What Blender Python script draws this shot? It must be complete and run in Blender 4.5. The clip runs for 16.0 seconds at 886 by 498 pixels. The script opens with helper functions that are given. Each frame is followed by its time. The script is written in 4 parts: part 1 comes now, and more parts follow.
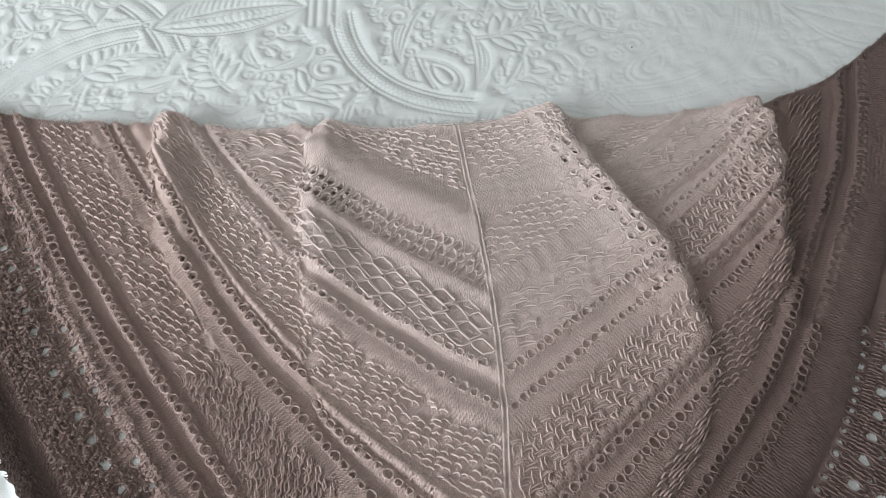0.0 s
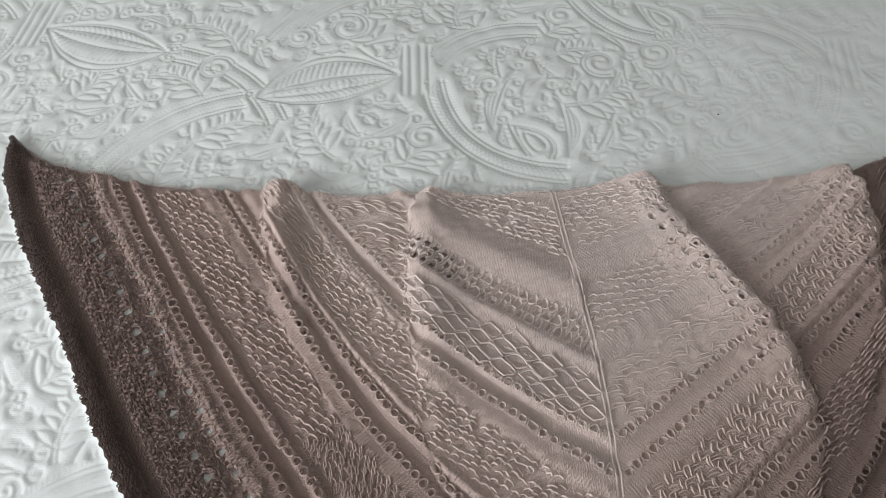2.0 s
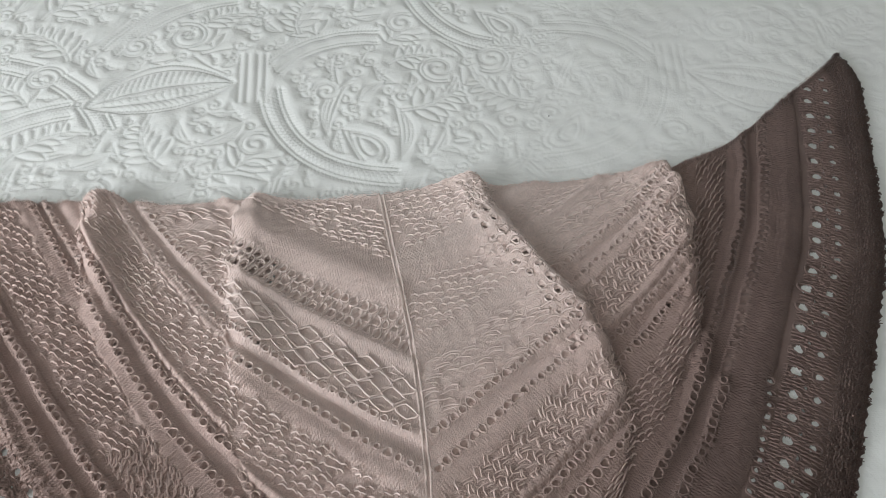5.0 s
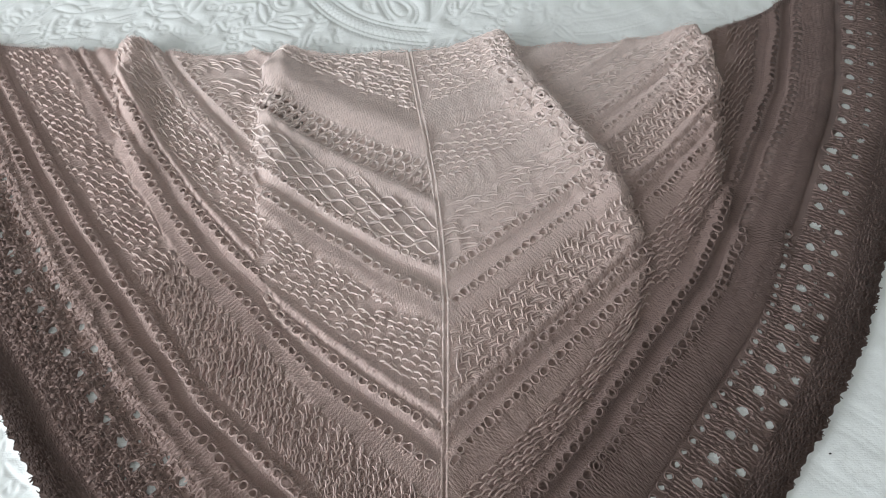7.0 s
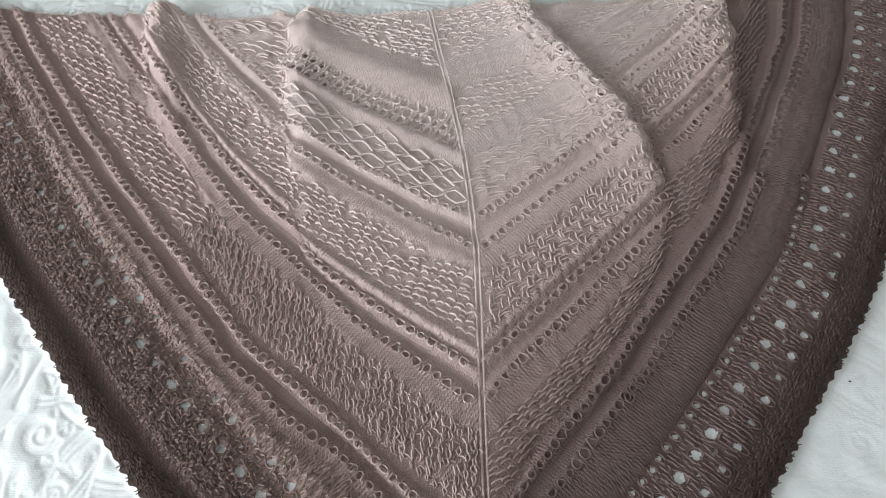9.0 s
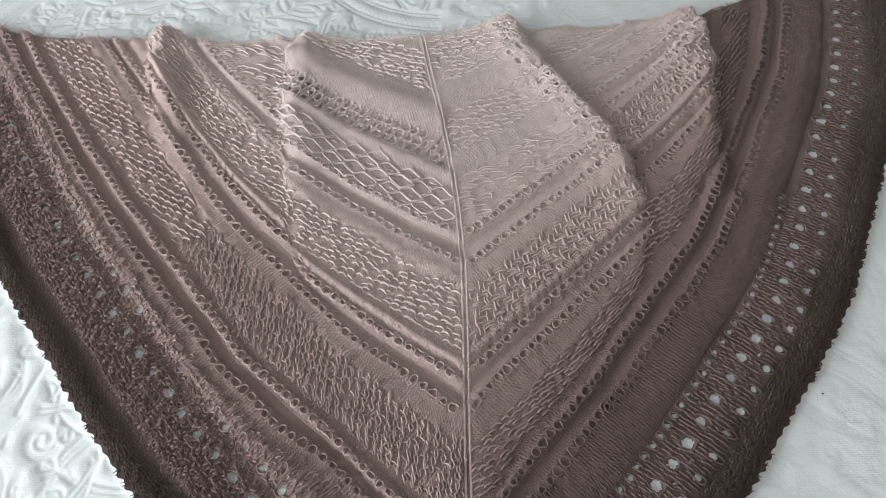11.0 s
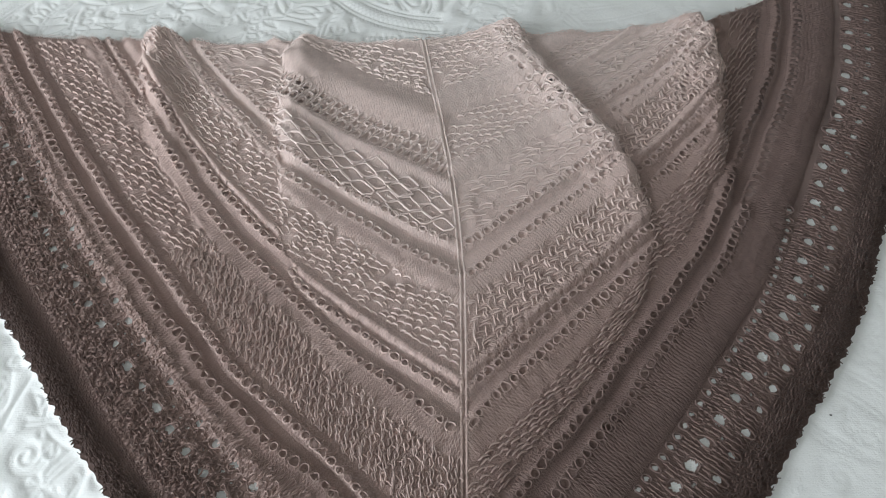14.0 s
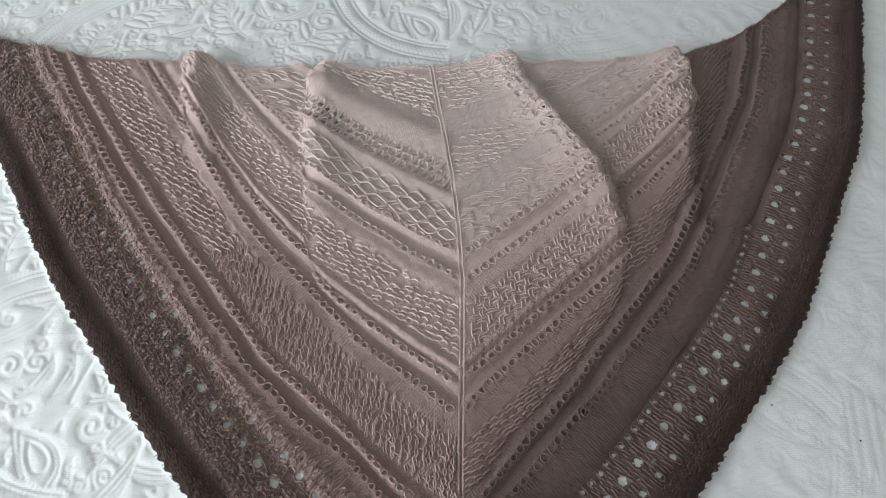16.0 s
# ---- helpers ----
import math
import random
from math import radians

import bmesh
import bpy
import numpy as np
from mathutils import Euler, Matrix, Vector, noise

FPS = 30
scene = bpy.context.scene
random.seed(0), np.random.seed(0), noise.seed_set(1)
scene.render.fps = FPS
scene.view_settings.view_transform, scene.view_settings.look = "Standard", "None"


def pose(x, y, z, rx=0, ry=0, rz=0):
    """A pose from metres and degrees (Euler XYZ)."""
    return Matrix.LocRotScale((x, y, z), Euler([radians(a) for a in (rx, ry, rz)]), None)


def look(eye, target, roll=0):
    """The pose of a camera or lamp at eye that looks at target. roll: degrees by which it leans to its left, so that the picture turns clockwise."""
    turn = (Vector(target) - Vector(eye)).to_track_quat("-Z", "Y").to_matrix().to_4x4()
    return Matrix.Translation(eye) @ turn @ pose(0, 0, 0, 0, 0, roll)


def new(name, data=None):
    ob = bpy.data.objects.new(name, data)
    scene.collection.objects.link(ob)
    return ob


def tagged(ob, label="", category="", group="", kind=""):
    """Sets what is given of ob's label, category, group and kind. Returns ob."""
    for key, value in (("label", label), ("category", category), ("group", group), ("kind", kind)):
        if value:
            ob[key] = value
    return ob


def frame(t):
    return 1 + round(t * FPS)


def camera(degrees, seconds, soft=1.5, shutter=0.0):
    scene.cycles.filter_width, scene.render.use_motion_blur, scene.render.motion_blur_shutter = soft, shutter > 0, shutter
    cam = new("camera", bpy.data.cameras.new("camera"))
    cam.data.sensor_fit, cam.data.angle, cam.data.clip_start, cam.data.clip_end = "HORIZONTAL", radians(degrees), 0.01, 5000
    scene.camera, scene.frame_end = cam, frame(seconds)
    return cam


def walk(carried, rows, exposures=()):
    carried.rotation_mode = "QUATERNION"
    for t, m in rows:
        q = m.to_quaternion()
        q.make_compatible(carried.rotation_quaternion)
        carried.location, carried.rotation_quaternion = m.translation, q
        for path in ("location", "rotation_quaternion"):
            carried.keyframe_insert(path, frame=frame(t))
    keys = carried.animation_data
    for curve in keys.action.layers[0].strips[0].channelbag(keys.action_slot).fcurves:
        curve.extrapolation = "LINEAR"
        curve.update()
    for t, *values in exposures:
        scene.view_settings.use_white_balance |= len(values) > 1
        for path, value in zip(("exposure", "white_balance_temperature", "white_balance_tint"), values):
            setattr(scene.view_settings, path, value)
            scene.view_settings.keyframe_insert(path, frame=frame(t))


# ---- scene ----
cam = camera(59.7, 16.0, soft=1.0)
PATH = [
    (0, (0.033, 0.034, 0.818), (0.019, 1.086, -0.883), 0.4),
    (0.5, (-0.02, 0.041, 0.829), (-0.054, 1.103, -0.865), -0.3),
    (1, (-0.097, 0.045, 0.856), (-0.149, 1.131, -0.823), -0.7),
    (1.5, (-0.144, 0.052, 0.884), (-0.214, 1.163, -0.778), -1.1),
    (2, (-0.07, 0.047, 0.872), (-0.149, 1.169, -0.782), -2.1),
    (2.5, (-0.018, 0.046, 0.869), (-0.064, 1.184, -0.775), -1.6),
    (3, (0.047, 0.04, 0.867), (0.055, 1.198, -0.763), -0.3),
    (3.2, (0.068, 0.037, 0.87), (0.102, 1.201, -0.756), 0.4),
    (5.3, (0.081, 0.027, 0.848), (0.172, 1.192, -0.775), 2.9),
    (5.5, (0.071, 0.016, 0.839), (0.168, 1.165, -0.795), 3.1),
    (6, (0.035, -0.011, 0.812), (0.136, 1.088, -0.856), 3.4),
    (6.5, (0.039, -0.044, 0.813), (0.09, 1.024, -0.877), 2.3),
    (7, (0.091, -0.087, 0.801), (0.097, 0.965, -0.9), 1.3),
    (7.5, (0.094, -0.098, 0.816), (0.109, 0.95, -0.888), 1.4),
    (8, (0.072, -0.116, 0.811), (0.097, 0.931, -0.893), 1.0),
    (8.5, (0.053, -0.121, 0.809), (0.079, 0.91, -0.904), 0.8),
    (9, (0.051, -0.143, 0.804), (0.066, 0.878, -0.916), 0.6),
    (9.2, (0.05, -0.149, 0.797), (0.067, 0.86, -0.93), 0.8),
    (11.5, (0.072, -0.166, 0.836), (0.077, 0.921, -0.844), 0.4),
    (12, (0.073, -0.159, 0.83), (0.075, 0.94, -0.841), 0.3),
    (12.5, (0.079, -0.14, 0.826), (0.076, 0.957, -0.846), 0.1),
    (13, (0.081, -0.131, 0.828), (0.076, 0.969, -0.843), 0.1),
    (13.5, (0.079, -0.129, 0.826), (0.074, 0.961, -0.851), 0.2),
    (14, (0.073, -0.136, 0.82), (0.075, 0.92, -0.879), 0.8),
    (14.5, (0.065, -0.151, 0.81), (0.076, 0.848, -0.923), 1.5),
    (15, (0.062, -0.172, 0.859), (0.084, 0.793, -0.893), 2.5),
    (15.5, (0.059, -0.176, 0.912), (0.067, 0.798, -0.835), 2.2),
    (16, (0.065, -0.189, 0.963), (0.073, 0.835, -0.755), 2.2),
]
walk(cam, [(t, look(eye, target, roll)) for t, eye, target, roll in PATH],
     exposures=((0, 0.0, 6450, 10), (0.5, -0.06, 6450, 10), (1.0, -0.17, 6500, 10), (1.5, -0.27, 6560, 10), (2, -0.29, 6650, 11), (2.5, -0.29, 6680, 11), (3, -0.19, 6680, 11),
                (5.5, -0.04, 6680, 11), (6.5, 0.04, 6520, 10), (8, 0.20, 6400, 10), (9, 0.11, 6400, 10), (11.5, -0.02, 6450, 10), (14, -0.06, 6450, 10), (15, -0.01, 6450, 10), (16, -0.15, 6450, 10)))

# ---- light ----
world = bpy.data.worlds.new("sky")
scene.world = world
world.use_nodes = True
sky = world.node_tree.nodes.new("ShaderNodeTexSky")
sky.sky_type, sky.sun_disc = "NISHITA", False
sky.sun_elevation, sky.sun_rotation = radians(35), radians(230)
world.node_tree.nodes["Background"].inputs[1].default_value = 0.1
world.node_tree.links.new(sky.outputs[0], world.node_tree.nodes["Background"].inputs[0])
window_light = bpy.data.lights.new("window_light", "AREA")
window_light.shape, window_light.size, window_light.size_y = "RECTANGLE", 1.8, 1.55
window_light.energy, window_light.color = 88, (0.89, 0.955, 1.0)
lamp = new("window_light", window_light)
lamp.matrix_world = look((-2.37, -1.05, 1.08), (0.0, 0.6, 0.0))
scene.view_settings.exposure = 0.0


# ---- materials ----
def material(name, rough=0.8, sheen=0.0):
    m = bpy.data.materials.new(name)
    m.use_nodes = True
    b = m.node_tree.nodes["Principled BSDF"]
    b.inputs["Roughness"].default_value = rough
    b.inputs["Sheen Weight"].default_value = sheen
    b.inputs["Specular IOR Level"].default_value = 0.2
    return m, m.node_tree.nodes, m.node_tree.links, b


def math_node(nodes, links, op, a, b=None):
    n = nodes.new("ShaderNodeMath")
    n.operation = op
    for i, v in enumerate((a, b)):
        if v is None:
            continue
        if isinstance(v, (int, float)):
            n.inputs[i].default_value = v
        else:
            links.new(v, n.inputs[i])
    return n.outputs[0]


def noise_node(nodes, links, vec, scale, detail=3.0, rough=0.6):
    n = nodes.new("ShaderNodeTexNoise")
    n.inputs["Scale"].default_value, n.inputs["Detail"].default_value, n.inputs["Roughness"].default_value = scale, detail, rough
    links.new(vec, n.inputs["Vector"])
    return n.outputs[0]


def yarn_material():
    """Hand-knit wool: dyed from beige at the neck to dark brown at the hem."""
    m, nodes, links, b = material("gradient_yarn", 0.95, 0.33)
    uv = nodes.new("ShaderNodeUVMap")
    uv.uv_map = "rows"
    sep = nodes.new("ShaderNodeSeparateXYZ")
    links.new(uv.outputs[0], sep.inputs[0])
    pos = nodes.new("ShaderNodeNewGeometry").outputs["Position"]
    M = lambda op, a, c=None: math_node(nodes, links, op, a, c)
    fuzz = noise_node(nodes, links, pos, 900.0, 2.0)
    clump = noise_node(nodes, links, pos, 160.0, 2.0)
    tuft = nodes.new("ShaderNodeNewGeometry").outputs["Random Per Island"]
    bump = nodes.new("ShaderNodeBump")
    bump.inputs["Strength"].default_value, bump.inputs["Distance"].default_value = 0.7, 0.0008
    links.new(M("ADD", fuzz, M("MULTIPLY", clump, 0.8)), bump.inputs["Height"])
    links.new(bump.outputs[0], b.inputs["Normal"])
    ramp = nodes.new("ShaderNodeValToRGB")
    stops = ((0.0, (0.93, 0.785, 0.735)), (0.36, (0.85, 0.70, 0.65)), (0.52, (0.76, 0.592, 0.542)), (0.68, (0.50, 0.366, 0.328)),
             (0.82, (0.305, 0.212, 0.187)), (0.915, (0.21, 0.144, 0.127)), (0.945, (0.112, 0.073, 0.062)), (1.0, (0.092, 0.058, 0.048)))
    while len(ramp.color_ramp.elements) < len(stops):
        ramp.color_ramp.elements.new(0.5)
    for e, (p, c) in zip(ramp.color_ramp.elements, stops):
        e.position, e.color = p, (*c, 1)
    links.new(M("ADD", M("DIVIDE", sep.outputs[1], 1.01), M("MULTIPLY", M("SUBTRACT", noise_node(nodes, links, pos, 9.0), 0.5), 0.08)), ramp.inputs[0])
    hsv = nodes.new("ShaderNodeHueSaturation")
    links.new(ramp.outputs[0], hsv.inputs["Color"])
    links.new(M("ADD", 0.77, M("ADD", M("MULTIPLY", fuzz, 0.16), M("ADD", M("MULTIPLY", clump, 0.16), M("MULTIPLY", tuft, 0.14)))), hsv.inputs["Value"])
    links.new(hsv.outputs[0], b.inputs["Base Color"])
    return m


def cloth_material():
    """White woven cotton with fine ribs."""
    m, nodes, links, b = material("white_matelasse", 0.75, 0.1)
    pos = nodes.new("ShaderNodeNewGeometry").outputs["Position"]
    M = lambda op, a, c=None: math_node(nodes, links, op, a, c)
    tone = nodes.new("ShaderNodeMix")
    tone.data_type = "RGBA"
    tone.inputs[6].default_value, tone.inputs[7].default_value = (0.90, 0.915, 0.905, 1), (0.83, 0.845, 0.83, 1)
    links.new(noise_node(nodes, links, pos, 5.0, 4.0), tone.inputs[0])
    links.new(tone.outputs[2], b.inputs["Base Color"])
    w = nodes.new("ShaderNodeTexWave")
    w.inputs["Scale"].default_value, w.inputs["Distortion"].default_value, w.inputs["Detail"].default_value = 130.0, 1.5, 2.0
    w.bands_direction = "Y"
    links.new(pos, w.inputs["Vector"])
    h = M("ADD", M("MULTIPLY", w.outputs["Fac"], 0.08), M("ADD", noise_node(nodes, links, pos, 420.0), M("MULTIPLY", noise_node(nodes, links, pos, 90.0), 1.2)))
    bump = nodes.new("ShaderNodeBump")
    bump.inputs["Strength"].default_value, bump.inputs["Distance"].default_value = 0.35, 0.0012
    links.new(h, bump.inputs["Height"])
    links.new(bump.outputs[0], b.inputs["Normal"])
    return m


def plain_material(name, low, high, rough, scale):
    m, nodes, links, b = material(name, rough)
    pos = nodes.new("ShaderNodeNewGeometry").outputs["Position"]
    tone = nodes.new("ShaderNodeMix")
    tone.data_type = "RGBA"
    tone.inputs[6].default_value, tone.inputs[7].default_value = (*low, 1), (*high, 1)
    links.new(noise_node(nodes, links, pos, scale, 6.0), tone.inputs[0])
    links.new(tone.outputs[2], b.inputs["Base Color"])
    bump = nodes.new("ShaderNodeBump")
    bump.inputs["Strength"].default_value, bump.inputs["Distance"].default_value = 0.2, 0.001
    links.new(noise_node(nodes, links, pos, scale * 40), bump.inputs["Height"])
    links.new(bump.outputs[0], b.inputs["Normal"])
    return m


YARN, CLOTH = yarn_material(), cloth_material()
PAINT = plain_material("white_wall_paint", (0.74, 0.74, 0.72), (0.80, 0.80, 0.78), 0.9, 2.0)
BOARD = plain_material("oak_floor", (0.30, 0.25, 0.20), (0.40, 0.34, 0.28), 0.5, 3.0)
TICK = plain_material("mattress_ticking", (0.6, 0.6, 0.58), (0.7, 0.7, 0.68), 0.9, 20.0)
LINT = plain_material("dark_lint", (0.02, 0.02, 0.02), (0.05, 0.04, 0.04), 0.9, 300.0)


# ---- mesh helpers ----
def sheet(name, co, quads, mat, parent=None, uv=None):
    """One smooth mesh object from vertex and quad arrays; unused vertices are dropped."""
    used, flat = np.unique(quads, return_inverse=True)
    flat = flat.reshape(-1).astype(np.int32)
    me = bpy.data.meshes.new(name)
    me.vertices.add(len(used))
    me.vertices.foreach_set("co", co[used].astype(np.float32).ravel())
    me.loops.add(len(flat))
    me.loops.foreach_set("vertex_index", flat)
    me.polygons.add(len(quads))
    me.polygons.foreach_set("loop_start", np.arange(0, len(flat), 4, dtype=np.int32))
    me.polygons.foreach_set("use_smooth", np.ones(len(quads), dtype=bool))
    if uv is not None:
        layer = me.uv_layers.new(name="rows")
        layer.data.foreach_set("uv", uv[used][flat].astype(np.float32).ravel())
    me.update(calc_edges=True)
    me.materials.append(mat)
    ob = new(name, me)
    ob.parent = parent
    return ob


def box(name, lo, hi, mat, parent=None):
    bm = bmesh.new()
    bmesh.ops.create_cube(bm, size=1.0)
    for v in bm.verts:
        v.co = [lo[i] + (v.co[i] + 0.5) * (hi[i] - lo[i]) for i in range(3)]
    bmesh.ops.bevel(bm, geom=bm.edges[:], offset=min(0.006, 0.2 * min(hi[i] - lo[i] for i in range(3))), segments=2, affect="EDGES")
    me = bpy.data.meshes.new(name)
    bm.to_mesh(me)
    bm.free()
    me.materials.append(mat)
    ob = new(name, me)
    ob.parent = parent
    return ob


def ease(a, b, x):
    t = np.clip((x - a) / (b - a), 0, 1)
    return t * t * (3 - 2 * t)


def curve_at(points, f):
    """Points at the fractions f of a smooth line through the given corners, by length."""
    p = np.array(points, float)
    for _ in range(2):
        q = np.empty((2 * len(p), 2))
        q[0], q[-1] = p[0], p[-1]
        q[1:-1:2], q[2:-1:2] = 0.75 * p[:-1] + 0.25 * p[1:], 0.25 * p[:-1] + 0.75 * p[1:]
        p = q
    s = np.r_[0, np.cumsum(np.hypot(*np.diff(p, axis=0).T))]
    return np.stack([np.interp(f, s / s[-1], p[:, 0]), np.interp(f, s / s[-1], p[:, 1])], -1)


def ripple(x, y, seed, size):
    """Smooth unevenness of about that size, between -1 and 1."""
    r = np.random.RandomState(seed)
    out = np.zeros_like(x)
    for _ in range(7):
        a, k, ph = r.uniform(0, 6.28), r.uniform(0.6, 1.5) * 6.28 / size, r.uniform(0, 6.28)
        out += np.sin(k * (x * math.cos(a) + y * math.sin(a)) + ph)
    return out / 4.0


# ---- room ----
X0, X1, Y0, Y1, FLOOR, TOP = -2.45, 2.6, -3.0, 2.6, -0.55, 2.05
WY0, WY1, WZ0, WZ1 = -2.0, -0.1, 0.25, 1.90
tagged(box("floor", (X0, Y0, FLOOR - 0.1), (X1, Y1, FLOOR), BOARD), "oak board floor under the bed", "floor", kind="structure")
tagged(box("ceiling", (X0, Y0, TOP), (X1, Y1, TOP + 0.1), PAINT), "plain white painted ceiling", "ceiling", kind="structure")
tagged(box("wall_north", (X0, Y1, FLOOR), (X1, Y1 + 0.12, TOP), PAINT), "plain white painted wall", "wall", kind="structure")
tagged(box("wall_south", (X0, Y0 - 0.12, FLOOR), (X1, Y0, TOP), PAINT), "plain white painted wall", "wall", kind="structure")
tagged(box("wall_east", (X1, Y0, FLOOR), (X1 + 0.12, Y1, TOP), PAINT), "plain white painted wall", "wall", kind="structure")
west = tagged(new("wall_west"), "white painted wall with a window opening", "wall", kind="structure")
for lo, hi in (((Y0, FLOOR), (WY0, TOP)), ((WY1, FLOOR), (Y1, TOP)), ((WY0, FLOOR), (WY1, WZ0)), ((WY0, WZ1), (WY1, TOP))):
    box("wall_piece", (X0 - 0.15, lo[0], lo[1]), (X0, hi[0], hi[1]), PAINT, west)
window = tagged(new("window_1"), "white wooden window letting in daylight", "window", kind="structure")
for lo, hi in (((WY0, WZ0), (WY1, WZ0 + 0.05)), ((WY0, WZ1 - 0.05), (WY1, WZ1)), ((WY0, WZ0 + 0.05), (WY0 + 0.05, WZ1 - 0.05)),
               ((WY1 - 0.05, WZ0 + 0.05), (WY1, WZ1 - 0.05)), ((-1.075, WZ0 + 0.05), (-1.025, WZ1 - 0.05))):
    box("window_frame", (X0 - 0.11, lo[0], lo[1]), (X0 - 0.05, hi[0], hi[1]), PAINT, window)

# ---- shawl: how it lies ----
NECK_L = ((-0.776, 0.821), (-0.744, 0.797), (-0.707, 0.773), (-0.63, 0.754), (-0.549, 0.736), (-0.474, 0.729), (-0.40, 0.727), (-0.365, 0.733), (-0.33, 0.730),
          (-0.293, 0.725), (-0.236, 0.722), (-0.15, 0.733), (-0.068, 0.726), (0.04, 0.739))
NECK_R = ((0.804, 1.034), (0.756, 0.99), (0.693, 0.94), (0.63, 0.882), (0.563, 0.828), (0.487, 0.795), (0.46, 0.78), (0.345, 0.765),
          (0.27, 0.755), (0.224, 0.751), (0.161, 0.762), (0.094, 0.748), (0.04, 0.739))
HEM_L = ((-0.776, 0.821), (-0.772, 0.765), (-0.739, 0.703), (-0.694, 0.626), (-0.61, 0.514), (-0.543, 0.41), (-0.493, 0.336), (-0.443, 0.272),
         (-0.388, 0.207), (-0.31, 0.11), (-0.229, 0.022), (-0.1, -0.105), (0.1, -0.272))
HEM_R = ((0.804, 1.034), (0.823, 1.0), (0.821, 0.95), (0.802, 0.881), (0.768, 0.735), (0.733, 0.614), (0.698, 0.54), (0.653, 0.45), (0.606, 0.353),
         (0.564, 0.272), (0.512, 0.202), (0.436, 0.104), (0.388, 0.04), (0.3, -0.06), (0.1, -0.272))
SPINE = ((-0.3, 0.03, 0.09, 0.16, 0.24, 0.33, 0.42, 0.51, 0.60, 0.74), (0.1, 0.1, 0.099, 0.099, 0.099, 0.098, 0.091, 0.08, 0.064, 0.04))
# edge of each pleat: heights up the bed, places across it, where it dies out, its height, its width, which side lies on top
FOLDS = {
    "f1": ((-0.3, 0.3, 0.40, 0.46, 0.50, 0.55, 0.60, 0.68, 0.73), (-0.12, -0.2, -0.235, -0.275, -0.305, -0.33, -0.345, -0.365, -0.372), 0.42, 0.034, 0.040, 1),
    "f2": ((-0.3, 0.2, 0.34, 0.38, 0.42, 0.48, 0.54, 0.62, 0.67, 0.735), (0.03, -0.06, -0.11, -0.127, -0.136, -0.14, -0.15, -0.163, -0.16, -0.152), 0.35, 0.019, 0.05, 1),
    "f3": ((-0.3, 0.2, 0.33, 0.38, 0.425, 0.475, 0.53, 0.585, 0.635, 0.70, 0.762), (0.15, 0.27, 0.322, 0.336, 0.339, 0.332, 0.315, 0.284, 0.245, 0.208, 0.186), 0.33, 0.026, 0.06, -1),
    "f4": ((-0.3, 0.0, 0.25, 0.36, 0.405, 0.435, 0.455, 0.51, 0.56, 0.65, 0.73, 0.78), (0.25, 0.35, 0.425, 0.462, 0.466, 0.462, 0.449, 0.455, 0.459, 0.471, 0.481, 0.462), 0.39, 0.024, 0.06, -1),
}
# how the knitted rows run in each pleat: a cubic in x and y gives the way down from the neck, evened out by band
LAY = {
    "cl": ((0.8173, -0.8132, -1.0115, 0.6336, 0.0274, -0.0590, 0.0955, 0.6875, 0.6411, -0.1159),
           (0.116, 0.200, 0.253, 0.285, 0.366, 0.410, 0.455, 0.533, 0.571, 0.607, 0.636, 0.723, 0.754, 0.784, 0.824, 0.949, 1.016),
           (0.130, 0.190, 0.245, 0.270, 0.380, 0.420, 0.455, 0.512, 0.577, 0.615, 0.634, 0.715, 0.755, 0.790, 0.825, 0.945, 1.010)),
    "ml": ((0.8361, -0.5881, -1.0625, 0.9987, 0.2217, 0.3615, -0.2977, 0.8945, -0.0368, -0.3884),
           (0.343, 0.390, 0.432, 0.454, 0.531, 0.562, 0.606, 0.632, 0.726, 0.747, 0.784, 0.824, 0.947, 1.011),
           (0.365, 0.380, 0.420, 0.455, 0.512, 0.577, 0.615, 0.634, 0.715, 0.755, 0.790, 0.825, 0.945, 1.010)),
    "fl": ((0.7898, -0.9881, -0.9655, 0.2910, 0.3146, 0.1633, -0.0424, 0.0378, -0.2287, -0.0550),
           (0.588, 0.611, 0.629, 0.720, 0.747, 0.788, 0.833, 0.946, 1.008),
           (0.577, 0.615, 0.634, 0.715, 0.755, 0.790, 0.825, 0.945, 1.010)),
    "cr": ((0.6480, 0.9210, -0.9615, 0.3985, -0.2554, 0.1204, 0.0880, 0.2456, -0.7857, -0.0388),
           (0.171, 0.237, 0.276, 0.380, 0.424, 0.468, 0.532, 0.565, 0.602, 0.647, 0.713, 0.740, 0.779, 0.820, 0.942, 1.017),
           (0.190, 0.245, 0.270, 0.380, 0.420, 0.455, 0.512, 0.577, 0.615, 0.634, 0.715, 0.755, 0.790, 0.825, 0.945, 1.010)),
    "mr": ((0.7827, 0.3142, -0.5621, 0.5330, 0.1708, -0.7724, 0.2989, -0.1999, 0.7480, -0.0321),
           (0.383, 0.427, 0.456, 0.528, 0.561, 0.598, 0.636, 0.707, 0.756, 0.787, 0.843, 0.943, 1.002),
           (0.380, 0.420, 0.455, 0.512, 0.577, 0.615, 0.634, 0.715, 0.755, 0.790, 0.825, 0.945, 1.010)),
    "fr": ((0.4102, 1.7757, -0.9918, -0.7084, -0.0011, 0.4440, 0.3757, 0.1186, -0.3396, 0.1539),
           (0.660, 0.708, 0.739, 0.777, 0.837, 0.949, 1.010),
           (0.634, 0.715, 0.755, 0.790, 0.825, 0.945, 1.010)),
}
SLOPE = {"cl": 38, "ml": 47, "fl": 57, "cr": 42, "mr": 46, "fr": 68}
HEM = 1.01


